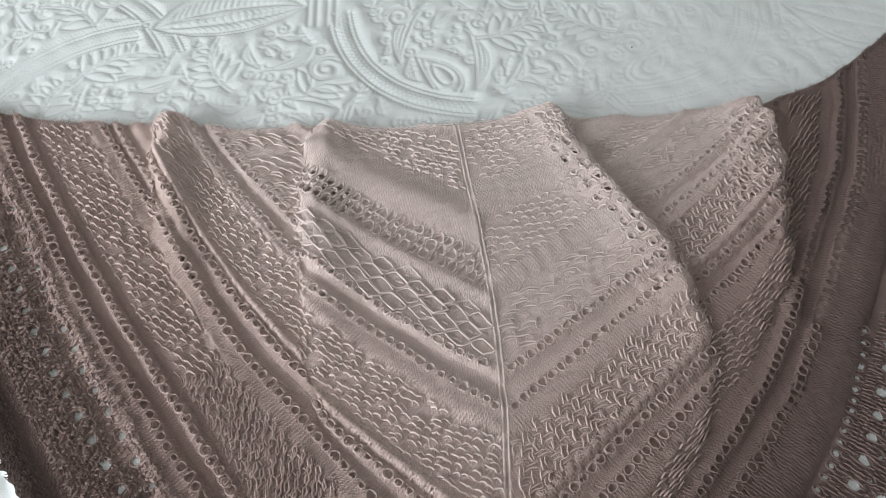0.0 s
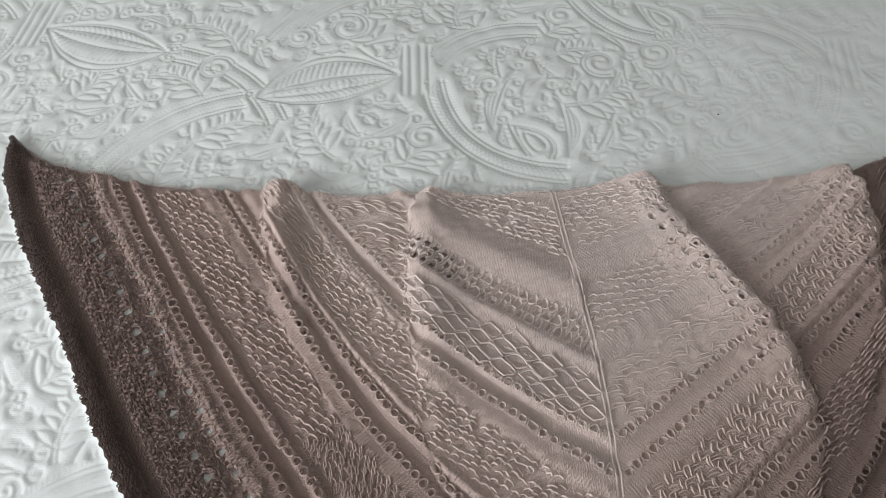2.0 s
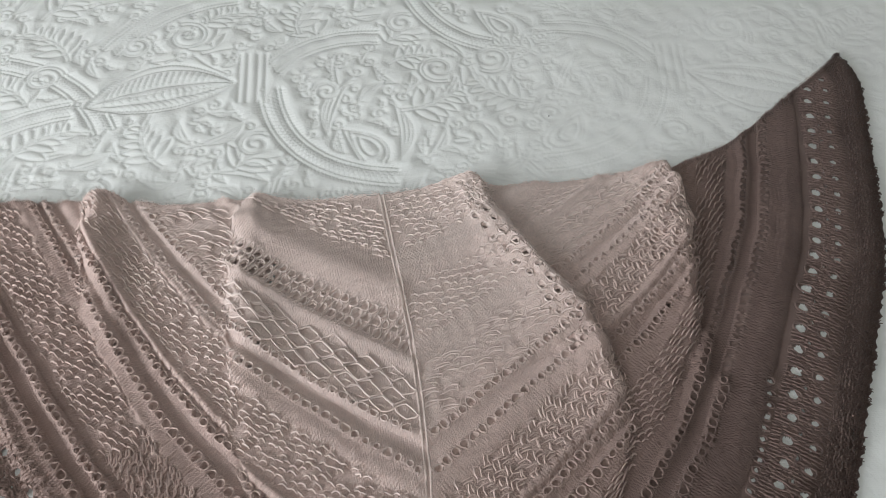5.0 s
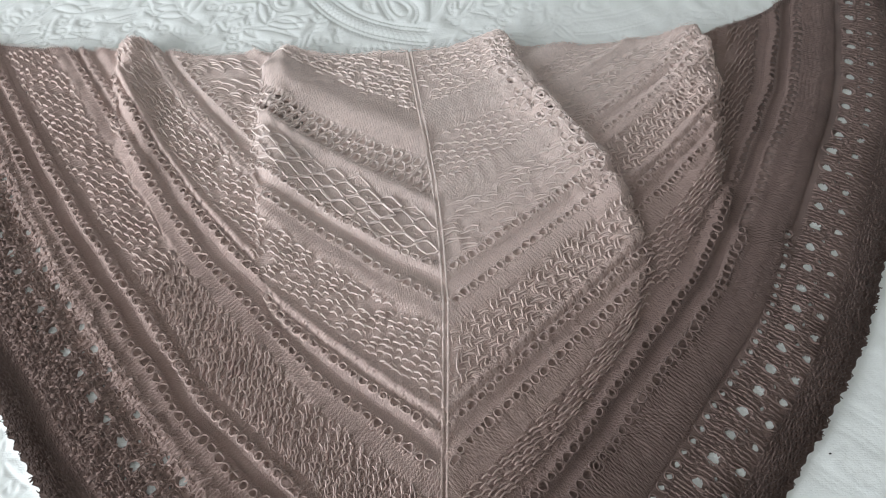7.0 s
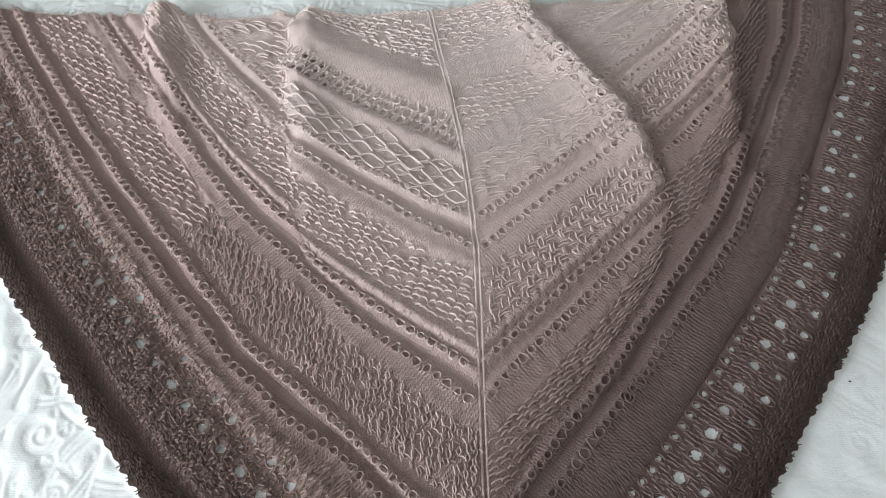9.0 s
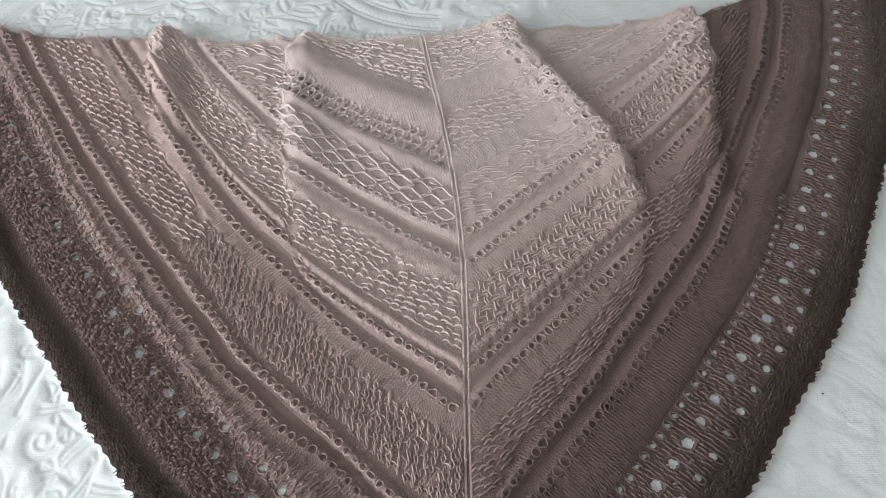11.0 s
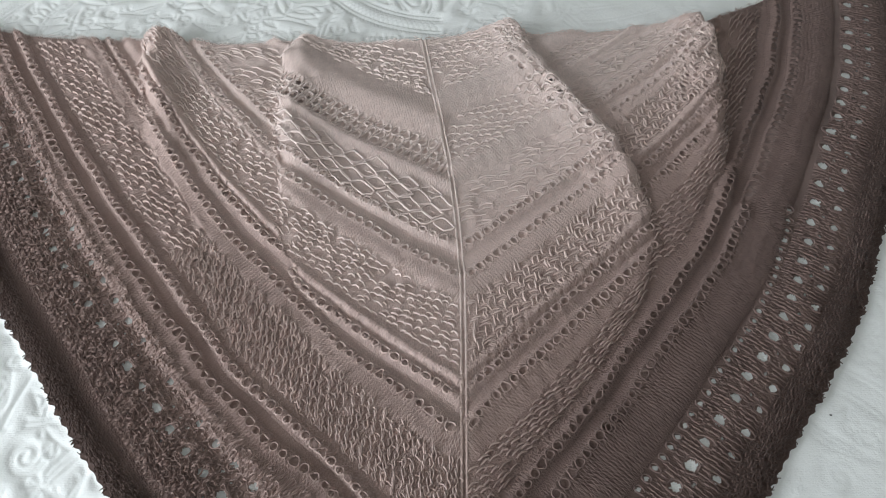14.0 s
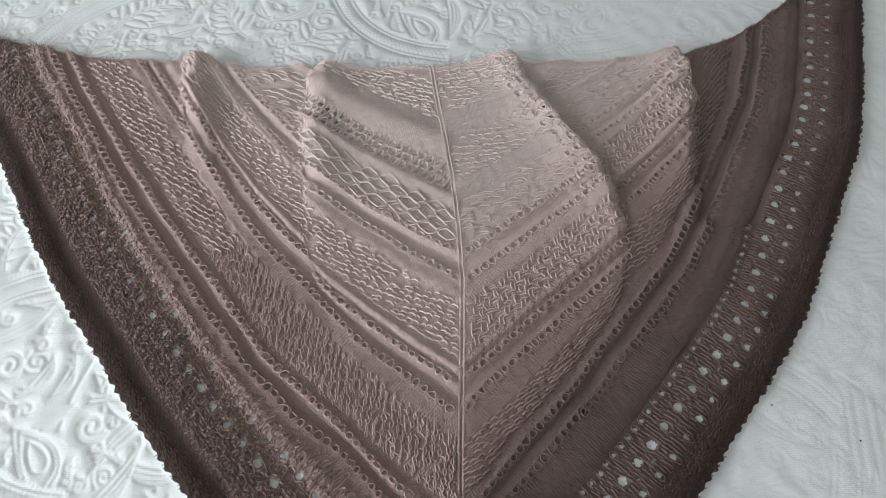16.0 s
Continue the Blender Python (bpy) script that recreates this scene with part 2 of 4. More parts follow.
def down_rows(p, x, y):
    c, got, want = LAY[p]
    v = c[0] + c[1] * x + c[2] * y + c[3] * x * x + c[4] * x * y + c[5] * y * y + c[6] * x ** 3 + c[7] * x * x * y + c[8] * x * y * y + c[9] * y ** 3
    g, w = np.array((got[0] - 1.0, *got, got[-1] + 1.0)), np.array((want[0] - 1.0, *want, want[-1] + 1.0))
    return np.interp(v, g, w)


def along_rows(p, x, y):
    a = radians(SLOPE[p])
    return (x if p in ("cr", "mr", "fr") else -x) * math.cos(a) + y * math.sin(a)


NC, NR = 490, 480
f = np.linspace(0, 1, NC + 1)
left_top, left_low, right_top, right_low = curve_at(NECK_L, f), curve_at(HEM_L, f), curve_at(NECK_R, f), curve_at(HEM_R, f)
top_line = np.vstack([left_top, right_top[-2::-1]])
low_line = np.vstack([left_low, right_low[-2::-1]])
# picots along the hem
step = np.r_[0, np.cumsum(np.hypot(*np.diff(low_line, axis=0).T))]
plain_hem = low_line.copy()
out = np.gradient(low_line, axis=0)
out = np.stack([out[:, 1], -out[:, 0]], -1) / np.maximum(np.hypot(*out.T), 1e-9)[:, None]
low_line = low_line + out * ((0.0034 + 0.0012 * np.sin(step * 97.0) + 0.0008 * np.sin(step * 41.0)) * (0.5 - 0.5 * np.cos(step / 0.0165 * 6.2832 + 0.9 * np.sin(step * 23.0))) ** 1.3 * ease(0, 0.05, step) * ease(0, 0.05, step[-1] - step))[:, None]
# rows lie closer together above the lower tip
q = np.linspace(0, 1, NR + 1)[:, None]
part_up = np.minimum(1.0, top_line[None, :, 1] / (top_line[None, :, 1] - low_line[None, :, 1] + 1e-9))
knee = part_up + (1 - part_up) * 0.8
r = np.where(q <= knee, q / knee * part_up, part_up + (q - knee) / np.maximum(1 - knee, 1e-6) * (1 - part_up))[..., None]
grid = top_line[None] * (1 - r) + low_line[None] * r
x, y = grid[..., 0], grid[..., 1]
wobx = 0.0015 * ripple(x, y, 3, 0.05)

# rows in each pleat, joined where the pleats run out
spine_x = np.interp(y, *SPINE)
edge = {k: np.interp(y, w[0], w[1]) + (0.0035 * ripple(x, y, 40, 0.07) + 0.0018 * ripple(x, y, 41, 0.022)) * ease(w[2] - 0.05, w[2] + 0.1, y) for k, w in FOLDS.items()}


def merged(field, border):
    def mix(a, b, k):
        if k == "spine":
            w = (x > spine_x).astype(float)
        else:
            wide = 0.0015 + 0.07 * ease(FOLDS[k][2] + 0.01, FOLDS[k][2] - 0.10, y)
            w = ease(-0.5, 0.5, (x - edge[k]) / wide)
        return a * (1 - w) + b * w
    vals = {p: field(p, x, y) for p in LAY}
    if border:
        for a, b, px, py in (("cl", "ml", -0.13, 0.3), ("ml", "fl", -0.26, 0.35), ("cr", "mr", 0.32, 0.33), ("mr", "fr", 0.46, 0.38)):
            pa, pb = np.array([px]), np.array([py])
            vals[b] = vals[b] + (field(a, pa, pb) - field(b, pa, pb))[0] + border.get(a, 0.0)
            border[b] = (field(a, pa, pb) - field(b, pa, pb))[0] + border.get(a, 0.0)
    lf = mix(mix(vals["fl"], vals["ml"], "f1"), vals["cl"], "f2")
    rt = mix(mix(vals["cr"], vals["mr"], "f3"), vals["fr"], "f4")
    return mix(lf, rt, "spine")


v = merged(down_rows, None)
u = merged(along_rows, {"start": 0.0})
# keep the outer bands true to the hem itself: distance from it, and the way along it
run = np.gradient(plain_hem, axis=0)
for _ in range(30):
    run[1:-1] = (run[:-2] + run[1:-1] + run[2:]) / 3
run /= np.maximum(np.hypot(*run.T), 1e-9)[:, None]
half = step[NC]                       # the two sides are kept apart at the lower tip
side_of = np.where(np.arange(2 * NC + 1) <= NC, 0, 1)[None] + np.zeros_like(x)
hem_u = np.repeat(step[None], NR + 1, 0)
for _ in range(4):
    hx_, hy_ = np.interp(hem_u, step, plain_hem[:, 0]), np.interp(hem_u, step, plain_hem[:, 1])
    tx_, ty_ = np.interp(hem_u, step, run[:, 0]), np.interp(hem_u, step, run[:, 1])
    hem_u = hem_u + 0.8 * ((x - hx_) * tx_ + (y - hy_) * ty_)
    hem_u = np.where(side_of == 0, np.clip(hem_u, 0, half), np.clip(hem_u, half, step[-1]))
from_hem = np.hypot(x - hx_, y - hy_)
other = (np.arange(2 * NC + 1) > NC)[None] * ease(0.0, 0.06, x - spine_x)
outer_v = np.where(other > 0, np.interp(from_hem, (0.0, 0.04, 0.114, 0.168, 0.196, 0.225, 0.30), (HEM, 0.945, 0.825, 0.79, 0.755, 0.715, 0.62)),
                   np.interp(from_hem, (0.0, 0.04, 0.114, 0.150, 0.30), (HEM, 0.945, 0.825, 0.782, 0.60)))
w_out = ease(0.165 + 0.085 * other, 0.105 + 0.09 * other, from_hem) * ease(0.0, 0.10, np.minimum(hem_u, step[-1] - hem_u))
v = v * (1 - w_out) + outer_v * w_out
v = np.clip(v + 0.002 * ripple(x, y, 5, 0.09), 0.0, HEM)
u = np.where(v > 0.733, hem_u + 5.0, u)
right = ease(-0.01, 0.03, x - spine_x)
lively = 1.0 - 0.38 * right


def bell(a, w):
    return np.exp(-((v - a) / w) ** 2)


# ---- shawl: knitted relief and openings ----
z = 0.0082 + 0.0008 * ripple(x, y, 8, 0.12)
lifted = {}
for k, (_, _, end, high, width, side) in FOLDS.items():
    s = (x - edge[k]) * side
    rise = high * ease(end - 0.02, end + 0.30, y) ** 0.75
    z = z + rise * np.exp(-(np.maximum(s, 0) / width) ** 2) * ease(-0.007, 0.027 if side > 0 else 0.019, s) * (1 + 0.16 * ripple(x, y, 11, 0.07) + 0.07 * ripple(x, y, 12, 0.025))
    lifted[k] = rise * np.exp(-(np.maximum(s, 0) / width) ** 2) * ease(0.004, 0.018, s)
    z = z - 0.0015 * np.exp(-((s + 0.012) / 0.012) ** 2) * (rise > 0.004)
corr = 0.0050 * bell(0.16, 0.022) + 0.0035 * bell(0.258, 0.012) + 0.0013 * (bell(0.38, 0.010) + bell(0.42, 0.010)) + 0.002 * bell(0.441, 0.012)
corr += 0.003 * bell(0.54, 0.013) - 0.002 * bell(0.562, 0.008) + 0.0017 * (bell(0.577, 0.009) + bell(0.615, 0.010)) + 0.0017 * bell(0.636, 0.013)
corr -= 0.0034 * (bell(0.598, 0.008) + bell(0.40, 0.008)) + 0.0048 * bell(0.728, 0.013)
corr += 0.0030 * (bell(0.754, 0.010) + bell(0.791, 0.010)) - 0.0050 * bell(0.773, 0.009) - 0.0034 * bell(0.838, 0.011) + 0.002 * bell(0.812, 0.010)
corr += 0.0012 * bell(0.885, 0.035) - 0.0035 * bell(0.952, 0.012) + 0.003 * bell(0.985, 0.016)
z = z + 1.6 * corr * lively + 0.0010 * (1 - right) - 0.0024 * ease(0.81, 0.85, v)

hole = np.full_like(x, -1.0)           # above 0: open
rim = np.zeros_like(x)


def cells(du, dv, v0, shift=0.5, start=0.0):
    """Brick-like cells: offsets from the cell's middle along and across the rows, and the cell's own random number."""
    row = np.floor((v - v0) / dv)
    uu = (u - start) / du + shift * (row % 2)
    col = np.floor(uu)
    rnd = np.modf(np.abs(np.sin(col * 12.9898 + row * 78.233) * 43758.5453))[0]
    return (uu - col - 0.5) * du, (v - v0) - (row + 0.5) * dv, rnd


eyelets = []                            # cells of each opening, to be ringed with yarn
panel = np.where(x > spine_x, 3 + (x > edge["f3"]) + (x > edge["f4"]), 2 - (x < edge["f2"]) - (x < edge["f1"]).astype(int))


def openings(v0, v1, du, dv, ru, rv, keep=1.0, lip=0.0012, shift=0.5, start=0.0, where=None):
    """Rows of openings between v0 and v1, du apart, with the first row's cells beginning at start."""
    global hole, rim
    a, b, rnd = cells(du, dv, v0, shift, start)
    size = 0.98 + 0.16 * rnd if v0 > 0.82 else 0.70 + 0.45 * rnd
    d = 1 - np.sqrt((a / (ru * size)) ** 2 + (b / (rv * size)) ** 2)
    ok = (v >= v0) & (v < v1) & (rnd < keep) & (np.abs(x - spine_x) > 0.009)
    if where is not None:
        ok &= where
    at = np.nonzero((ok & (d > 0)).reshape(-1))[0]
    row = np.floor((v - v0) / dv)
    col = np.floor((u - start) / du + shift * (row % 2))
    eyelets.append((at, ((panel * 20000 + col + 9000) * 100 + row).reshape(-1)[at].astype(np.int64), (ru * size).reshape(-1)[at], (rv * size).reshape(-1)[at]))
    hole = np.where(ok, np.maximum(hole, d), hole)
    rim = np.where(ok, np.maximum(rim, lip * np.exp(-((d + 0.25) / 0.35) ** 2)), rim)


def bumps(v0, v1, du, dv, high, shift=0.5, long=0.40):
    global z
    a, b, rnd = cells(du, dv, v0, shift)
    h = np.cos(np.clip(a / du, -long, long) * math.pi / (2 * long)) * np.cos(b / dv * math.pi)
    z = z + np.where((v >= v0) & (v < v1), high * (0.5 + rnd) * np.maximum(h, 0), 0)


# large eyelets along the crest of one pleat, close lace on the crest of the next
def crest_lace(k, lo, hi, y0, y1, du, dv, size):
    global hole, rim
    s = (edge[k] - x)
    row = np.floor((s - lo) / dv)
    t = y / du + 0.5 * (row % 2)
    rnd = np.modf(np.abs(np.sin(np.floor(t) * 12.99 + row * 78.2) * 43758.5))[0]
    d = 1 - np.sqrt((((t % 1) - 0.5) * du) ** 2 + (s - lo - (row + 0.5) * dv) ** 2) / (size * (0.7 + 0.5 * rnd))
    ok = (s > lo) & (s < hi) & (y > y0) & (y < y1)
    at = np.nonzero((ok & (d > 0)).reshape(-1))[0]
    wide = (size * (0.7 + 0.5 * rnd)).reshape(-1)[at]
    eyelets.append((at, (np.floor(t) * 100 + row).reshape(-1)[at].astype(np.int64), wide, wide))
    hole = np.where(ok, np.maximum(hole, d), hole)
    rim = np.where(ok, np.maximum(rim, 0.0014 * np.exp(-((d + 0.25) / 0.35) ** 2)), rim)


crest_lace("f3", 0.016, 0.056, 0.49, 0.70, 0.0190, 0.0190, 0.0050)
crest_lace("f3", 0.004, 0.044, 0.70, 0.742, 0.0118, 0.0110, 0.0036)
crest_lace("f4", 0.006, 0.068, 0.61, 0.755, 0.0150, 0.0140, 0.0038)
on_right, on_left = x > spine_x, x <= spine_x
# small lace by the neck
openings(0.045, 0.115, 0.016, 0.012, 0.0030, 0.0024, 0.5)
# ladder mesh
openings(0.190, 0.250, 0.0132, 0.0200, 0.0054, 0.0074, 1.0, 0.0008, 0.0, 0.0, on_left)
# puffed cells inside the linked rings
a, b, rnd = cells(0.040, 0.043, 0.281)
z = z + np.where((v > 0.281) & (v < 0.367), 0.0012 * np.exp(-(np.hypot(a, b) / 0.010) ** 2), 0)
# eyelet chains
for c in (0.38, 0.42, 0.577, 0.615, 0.755, 0.79):
    openings(c - 0.007, c + 0.007, 0.0142, 0.014, 0.0049, 0.0045, 1.0, 0.0018, 0.5)
# wide lace border: a main row of drops, smaller rows beside it
drift = np.where(on_right, np.interp(hem_u, (1.80, 1.90, 2.06, 2.27, 2.38, 2.60), (0.004, 0.009, 0.013, -0.006, -0.020, -0.012)), -0.006)
true_v = v
v = v - drift
fuller = np.where(y > 0.40, 1.08, 1.0)      # stretched wider towards the shoulder
openings(0.864, 0.892, 0.0327, 0.028, 0.0060 * fuller, 0.0098, 1.0, 0.0010, 0.0, 6.8807, on_right)
openings(0.893, 0.905, 0.0327, 0.012, 0.0030, 0.0036, 0.8, 0.0008, 0.0, 6.8957, on_right)
openings(0.826, 0.843, 0.0164, 0.017, 0.0036, 0.0048, np.where(y < 0.44, 1.0, 0.0), 0.0008, 0.0, 6.8760, on_right)
openings(0.913, 0.935, 0.0327, 0.022, 0.0046 * fuller, 0.0074, 1.0, 0.0008, 0.0, 6.8850, on_right)
openings(0.866, 0.892, 0.0335, 0.026, 0.0062, 0.0074, 1.0, 0.0010, 0.0, 5.8165, on_left)
openings(0.822, 0.846, 0.0335, 0.024, 0.0050, 0.0058, 0.92, 0.0010, 0.0, 5.8325, on_left)
openings(0.846, 0.862, 0.0168, 0.016, 0.0026, 0.0030, 0.6, 0.0008, 0.3, 5.82, on_left)
openings(0.894, 0.908, 0.0168, 0.014, 0.0026, 0.0030, 0.6, 0.0008, 0.3, 5.83, on_left)
v = true_v
bumps(0.808, 0.945, 0.0085, 0.0095, 0.0008 + 0.0014 * (1 - right))
# bars between the openings of the border
bar = np.abs((u / 0.0055) % 1 - 0.5)
z = z + np.where((v > 0.83) & (v < 0.943), 0.0007 * np.cos(bar * 6.28), 0)
# garter edging: ridges along the rows, tiny gaps near the picots
z = z + np.where(v > 0.948, 0.0004 * np.cos((v - 0.948) / 0.0062 * 6.28), 0)
bumps(0.955, 1.0, 0.006, 0.0062, 0.0010)
openings(0.985, 1.0, 0.0085, 0.0075, 0.0013, 0.0013, 0.55, 0.0004)
# neck border and spine
to_neck = np.hypot(x - top_line[None, :, 0], y - top_line[None, :, 1])
z = z + 0.0016 * np.exp(-((to_neck - 0.004) / 0.004) ** 2) * (0.6 + 0.6 * np.sin(u / 0.0055 * 6.28))
to_spine = np.abs(x - spine_x)
z = z + 0.0013 * np.exp(-((to_spine - 0.0033) / 0.0022) ** 2) * (0.85 + 0.3 * np.sin(y / 0.0052 * 6.28)) - 0.0006 * np.exp(-(to_spine / 0.0016) ** 2)
hole = np.where((to_neck < 0.008) | (v > 1.003), -1.0, hole)
# the cloth between the thick strands lies low
sunk = np.maximum.reduce([ease(a - 0.006, a, v) * ease(b + 0.006, b, v) for a, b in ((0.03, 0.12), (0.19, 0.25), (0.283, 0.366), (0.453, 0.515), (0.645, 0.72), (0.83, 0.94))])
quiet = np.where((panel == 5) & (v < 0.83), 0.35, np.where(on_right & (v > 0.73) & (v < 0.82), 0.6, 1.0))
z = z + (rim - 0.0025 * ease(-0.14, 0.08, hole)) * quiet
# loose wool unevenness, and edges that come down on the bed
z = z + 0.0006 * ripple(x, y, 21, 0.016) + 0.0005 * ripple(x, y, 22, 0.007) + 0.0003 * ripple(x, y, 23, 0.0042)
z = np.maximum(z, 0.0040)
to_hem = np.hypot(x - low_line[None, :, 0], y - low_line[None, :, 1])
lift = np.maximum(z - 0.0105, 0) * ease(0.02, 0.0, to_neck)
z = 0.0040 + (z - 0.0040) * ease(-0.002, 0.004, to_hem) * np.where(lift > 0, 1.0, ease(-0.0015, 0.003, to_neck))

z_yarn = z
z = np.maximum(z - 0.0032 - 0.0008 * sunk, 0.0040)
co = np.stack([x + wobx * ease(0, 0.01, to_neck) * ease(0, 0.01, to_hem), y, z], -1).reshape(-1, 3)
# side light put into the colour: right half, far pleat darker, left outer rows paler
dye_shade = v + 0.06 * (panel == 5) * ease(0.36, 0.46, y) * ease(0.80, 0.70, v) + 0.10 * right * ease(0.10, 0.50, v) * ease(0.90, 0.83, v) - 0.062 * (1 - right) * ease(0.60, 0.76, v) * ease(1.02, 0.92, v)
# ground cloth coloured darker to stand for shade in the gaps between strands
uv = np.stack([u, dye_shade + 0.06 * ease(0.0, 0.1, v) * ease(0.85, 0.75, v)], -1).reshape(-1, 2)
idx = np.arange((NR + 1) * (2 * NC + 1)).reshape(NR + 1, 2 * NC + 1)
quads = np.stack([idx[:-1, :-1], idx[1:, :-1], idx[1:, 1:], idx[:-1, 1:]], -1).reshape(-1, 4)


def middle(q):
    return 0.25 * (q[:-1, :-1] + q[1:, :-1] + q[1:, 1:] + q[:-1, 1:]).reshape(-1)


mv, mn, ms = middle(v), middle(to_neck), middle(to_spine)
# wide open in the border and the ladder mesh, drawn nearly shut by the wool elsewhere
raised_most = middle(np.maximum.reduce(list(lifted.values())))
solid = middle(hole) < np.where((mv > 0.82) & (ms > 0.0), 0.02, np.where((raised_most > 0.0032) & (mv > 0.188) & (mv < 0.252), 0.15, np.where(raised_most > 0.006, 0.40, 2.0)))
kind = np.select([mn < 0.008, mv > 0.948, mv > 0.828, ms < 0.0075], [1, 2, 3, 4], 0)
shawl = tagged(new("shawl"), "hand-knitted lace shawl fading from beige to dark brown, pleated", "shawl")
for i, (name, label) in enumerate((("body", "beige knitted body with bands of eyelets and ribs"), ("neck_border", "garter-stitch neck border"),
                                   ("hem_edging", "dark brown hem edging with small picots"), ("lace_border", "brown open lace border with rows of holes"),
                                   ("spine", "raised twin-cord centre spine"))):
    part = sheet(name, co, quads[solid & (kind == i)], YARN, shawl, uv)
    tagged(part, label)

# the doubled cloth inside each pleat
low_x, low_y = x[::4, ::4], y[::4, ::4]
low_id = np.arange(low_x.size).reshape(low_x.shape)
low_q = np.stack([low_id[:-1, :-1], low_id[1:, :-1], low_id[1:, 1:], low_id[:-1, 1:]], -1).reshape(-1, 4)
low_uv = np.stack([u[::4, ::4], dye_shade[::4, ::4]], -1).reshape(-1, 2)
for k, raised in lifted.items():
    low_lift = raised[::4, ::4]
    low_co = np.stack([low_x, low_y, np.maximum(0.0044, 0.0011 + 0.78 * low_lift)], -1).reshape(-1, 3)
    inner = (middle(low_lift) > 0.0045) & (middle(to_neck[::4, ::4]) > 0.004)
    tagged(sheet("pleat_lining", low_co, low_q[inner], YARN, shawl, low_uv), "beige cloth doubled inside the pleat")

# ---- shawl: single stitches ----
DU, DV = 0.0042, 0.0036
key = ((panel * 4000 + np.floor(u / DU).astype(np.int64) + 2000) * 1000 + np.floor(v / DV).astype(np.int64)).reshape(-1)
ids, back, count = np.unique(key, return_inverse=True, return_counts=True)
back = back.reshape(-1)


def mean_of(q):
    return np.bincount(back, q.reshape(-1), len(ids)) / count


def slopes(q):
    """How q changes along x and y on the bed."""
    qi, qj = np.gradient(q, axis=1), np.gradient(q, axis=0)
    xi, xj, yi, yj = np.gradient(x, axis=1), np.gradient(x, axis=0), np.gradient(y, axis=1), np.gradient(y, axis=0)
    det = xi * yj - xj * yi
    det = np.where(np.abs(det) < 1e-12, 1e-12, det)
    return (qi * yj - qj * yi) / det, (xi * qj - xj * qi) / det


sx, sy, sz, sh, su_, sv_, sd_ = (mean_of(q) for q in (x, y, z_yarn, hole, u, v, dye_shade))
ux, uy = (mean_of(np.clip(q, -3, 3)) for q in slopes(u))
vx, vy = (mean_of(np.clip(q, -3, 3)) for q in slopes(v))
zx, zy = (mean_of(np.clip(q, -2.5, 2.5)) for q in slopes(z))
s_neck, s_spine, s_hem = mean_of(to_neck), mean_of(to_spine), mean_of(to_hem)
iu, iv = (ids // 1000) % 4000, ids % 1000
steep = np.maximum(np.hypot(vx, vy), 1e-6)
dn = np.stack([vx, vy], -1) / steep[:, None]
dt = np.stack([-dn[:, 1], dn[:, 0]], -1)
dt *= np.where((dt[:, 0] * ux + dt[:, 1] * uy) < 0, -1.0, 1.0)[:, None]
lu = np.clip(DU / np.maximum(np.abs(dt[:, 0] * ux + dt[:, 1] * uy), 1e-6), 0.7 * DU, 1.5 * DU)
lv = np.clip(DV / steep, 0.75 * DV, 1.5 * DV)
shake = np.random.RandomState(4)
low_cloth = mean_of(sunk)
whole = (count >= 2) & (sh < np.where(sv_ > 0.82, -0.55, -0.42)) & (s_spine > 0.0048) & (s_hem > 0.0034) & (s_neck > 0.001)
purl = (s_neck < 0.009) | ((sv_ > 0.948) & ((iu + iv) % 2 == 0))
tall = (1 - 0.35 * low_cloth) * np.where(sv_ > 0.948, 1.5, np.where(sv_ > 0.70, 1.25, 1.0)) * np.where(sh > -0.7, 1.2, 1.0) * np.where(sx < np.interp(sy, *SPINE), 1.0, np.where(purl, 1.2, 0.9))


def strands(sel, along, across, wide, high):
    """Strands of yarn, each a rounded ridge of three stations. along, across: the stations' offsets in stitch widths and row heights."""
    n = int(sel.sum())
    c, t_, d_ = np.stack([sx, sy], -1)[sel], dt[sel], dn[sel]
    a, w = lu[sel] * (1 + 0.04 * shake.randn(n)), lv[sel] * (1 + 0.04 * shake.randn(n))
    hh = high * tall[sel] * (1 + 0.12 * shake.randn(n))
    jx, jy = 0.03 * shake.randn(n), 0.04 * shake.randn(n)
    pts = np.stack([c + t_ * (a * (along[k] + jx))[:, None] + d_ * (w * (across[k] + jy))[:, None] for k in range(3)], 1)
    way = pts[:, 2] - pts[:, 0]
    way /= np.maximum(np.hypot(way[:, 0], way[:, 1]), 1e-9)[:, None]
    side = np.stack([-way[:, 1], way[:, 0]], -1)
    out3 = np.empty((n, 3, 3, 3))
    for k, (fat, up) in enumerate(((0.70, 0.55), (1.0, 1.0), (0.70, 0.30))):
        for m, (off, lift_) in enumerate(((-1, 0.05), (0, 1.0), (1, 0.05))):
            p = pts[:, k] + side * (off * fat * wide)
            out3[:, k, m, :2] = p
            out3[:, k, m, 2] = sz[sel] - 0.0014 * low_cloth[sel] + zx[sel] * (p[:, 0] - c[:, 0]) + zy[sel] * (p[:, 1] - c[:, 1]) + hh * (lift_ if off else up)
    return out3.reshape(-1, 3), np.repeat(np.stack([su_, sd_], -1)[sel], 9, 0)


knitted = whole & ~purl
sets = [(*strands(knitted, (0.47, 0.34, 0.10), (-0.66, -0.05, 0.66), 0.00062, 0.0014), "knit_yarn"),
        (*strands(knitted, (-0.47, -0.34, -0.10), (-0.66, -0.05, 0.66), 0.00062, 0.0014), "knit_yarn"),
        (*strands(whole & purl, (-0.62, 0.0, 0.62), (0.15, -0.22, 0.15), 0.00070, 0.0017), "purl_yarn")]
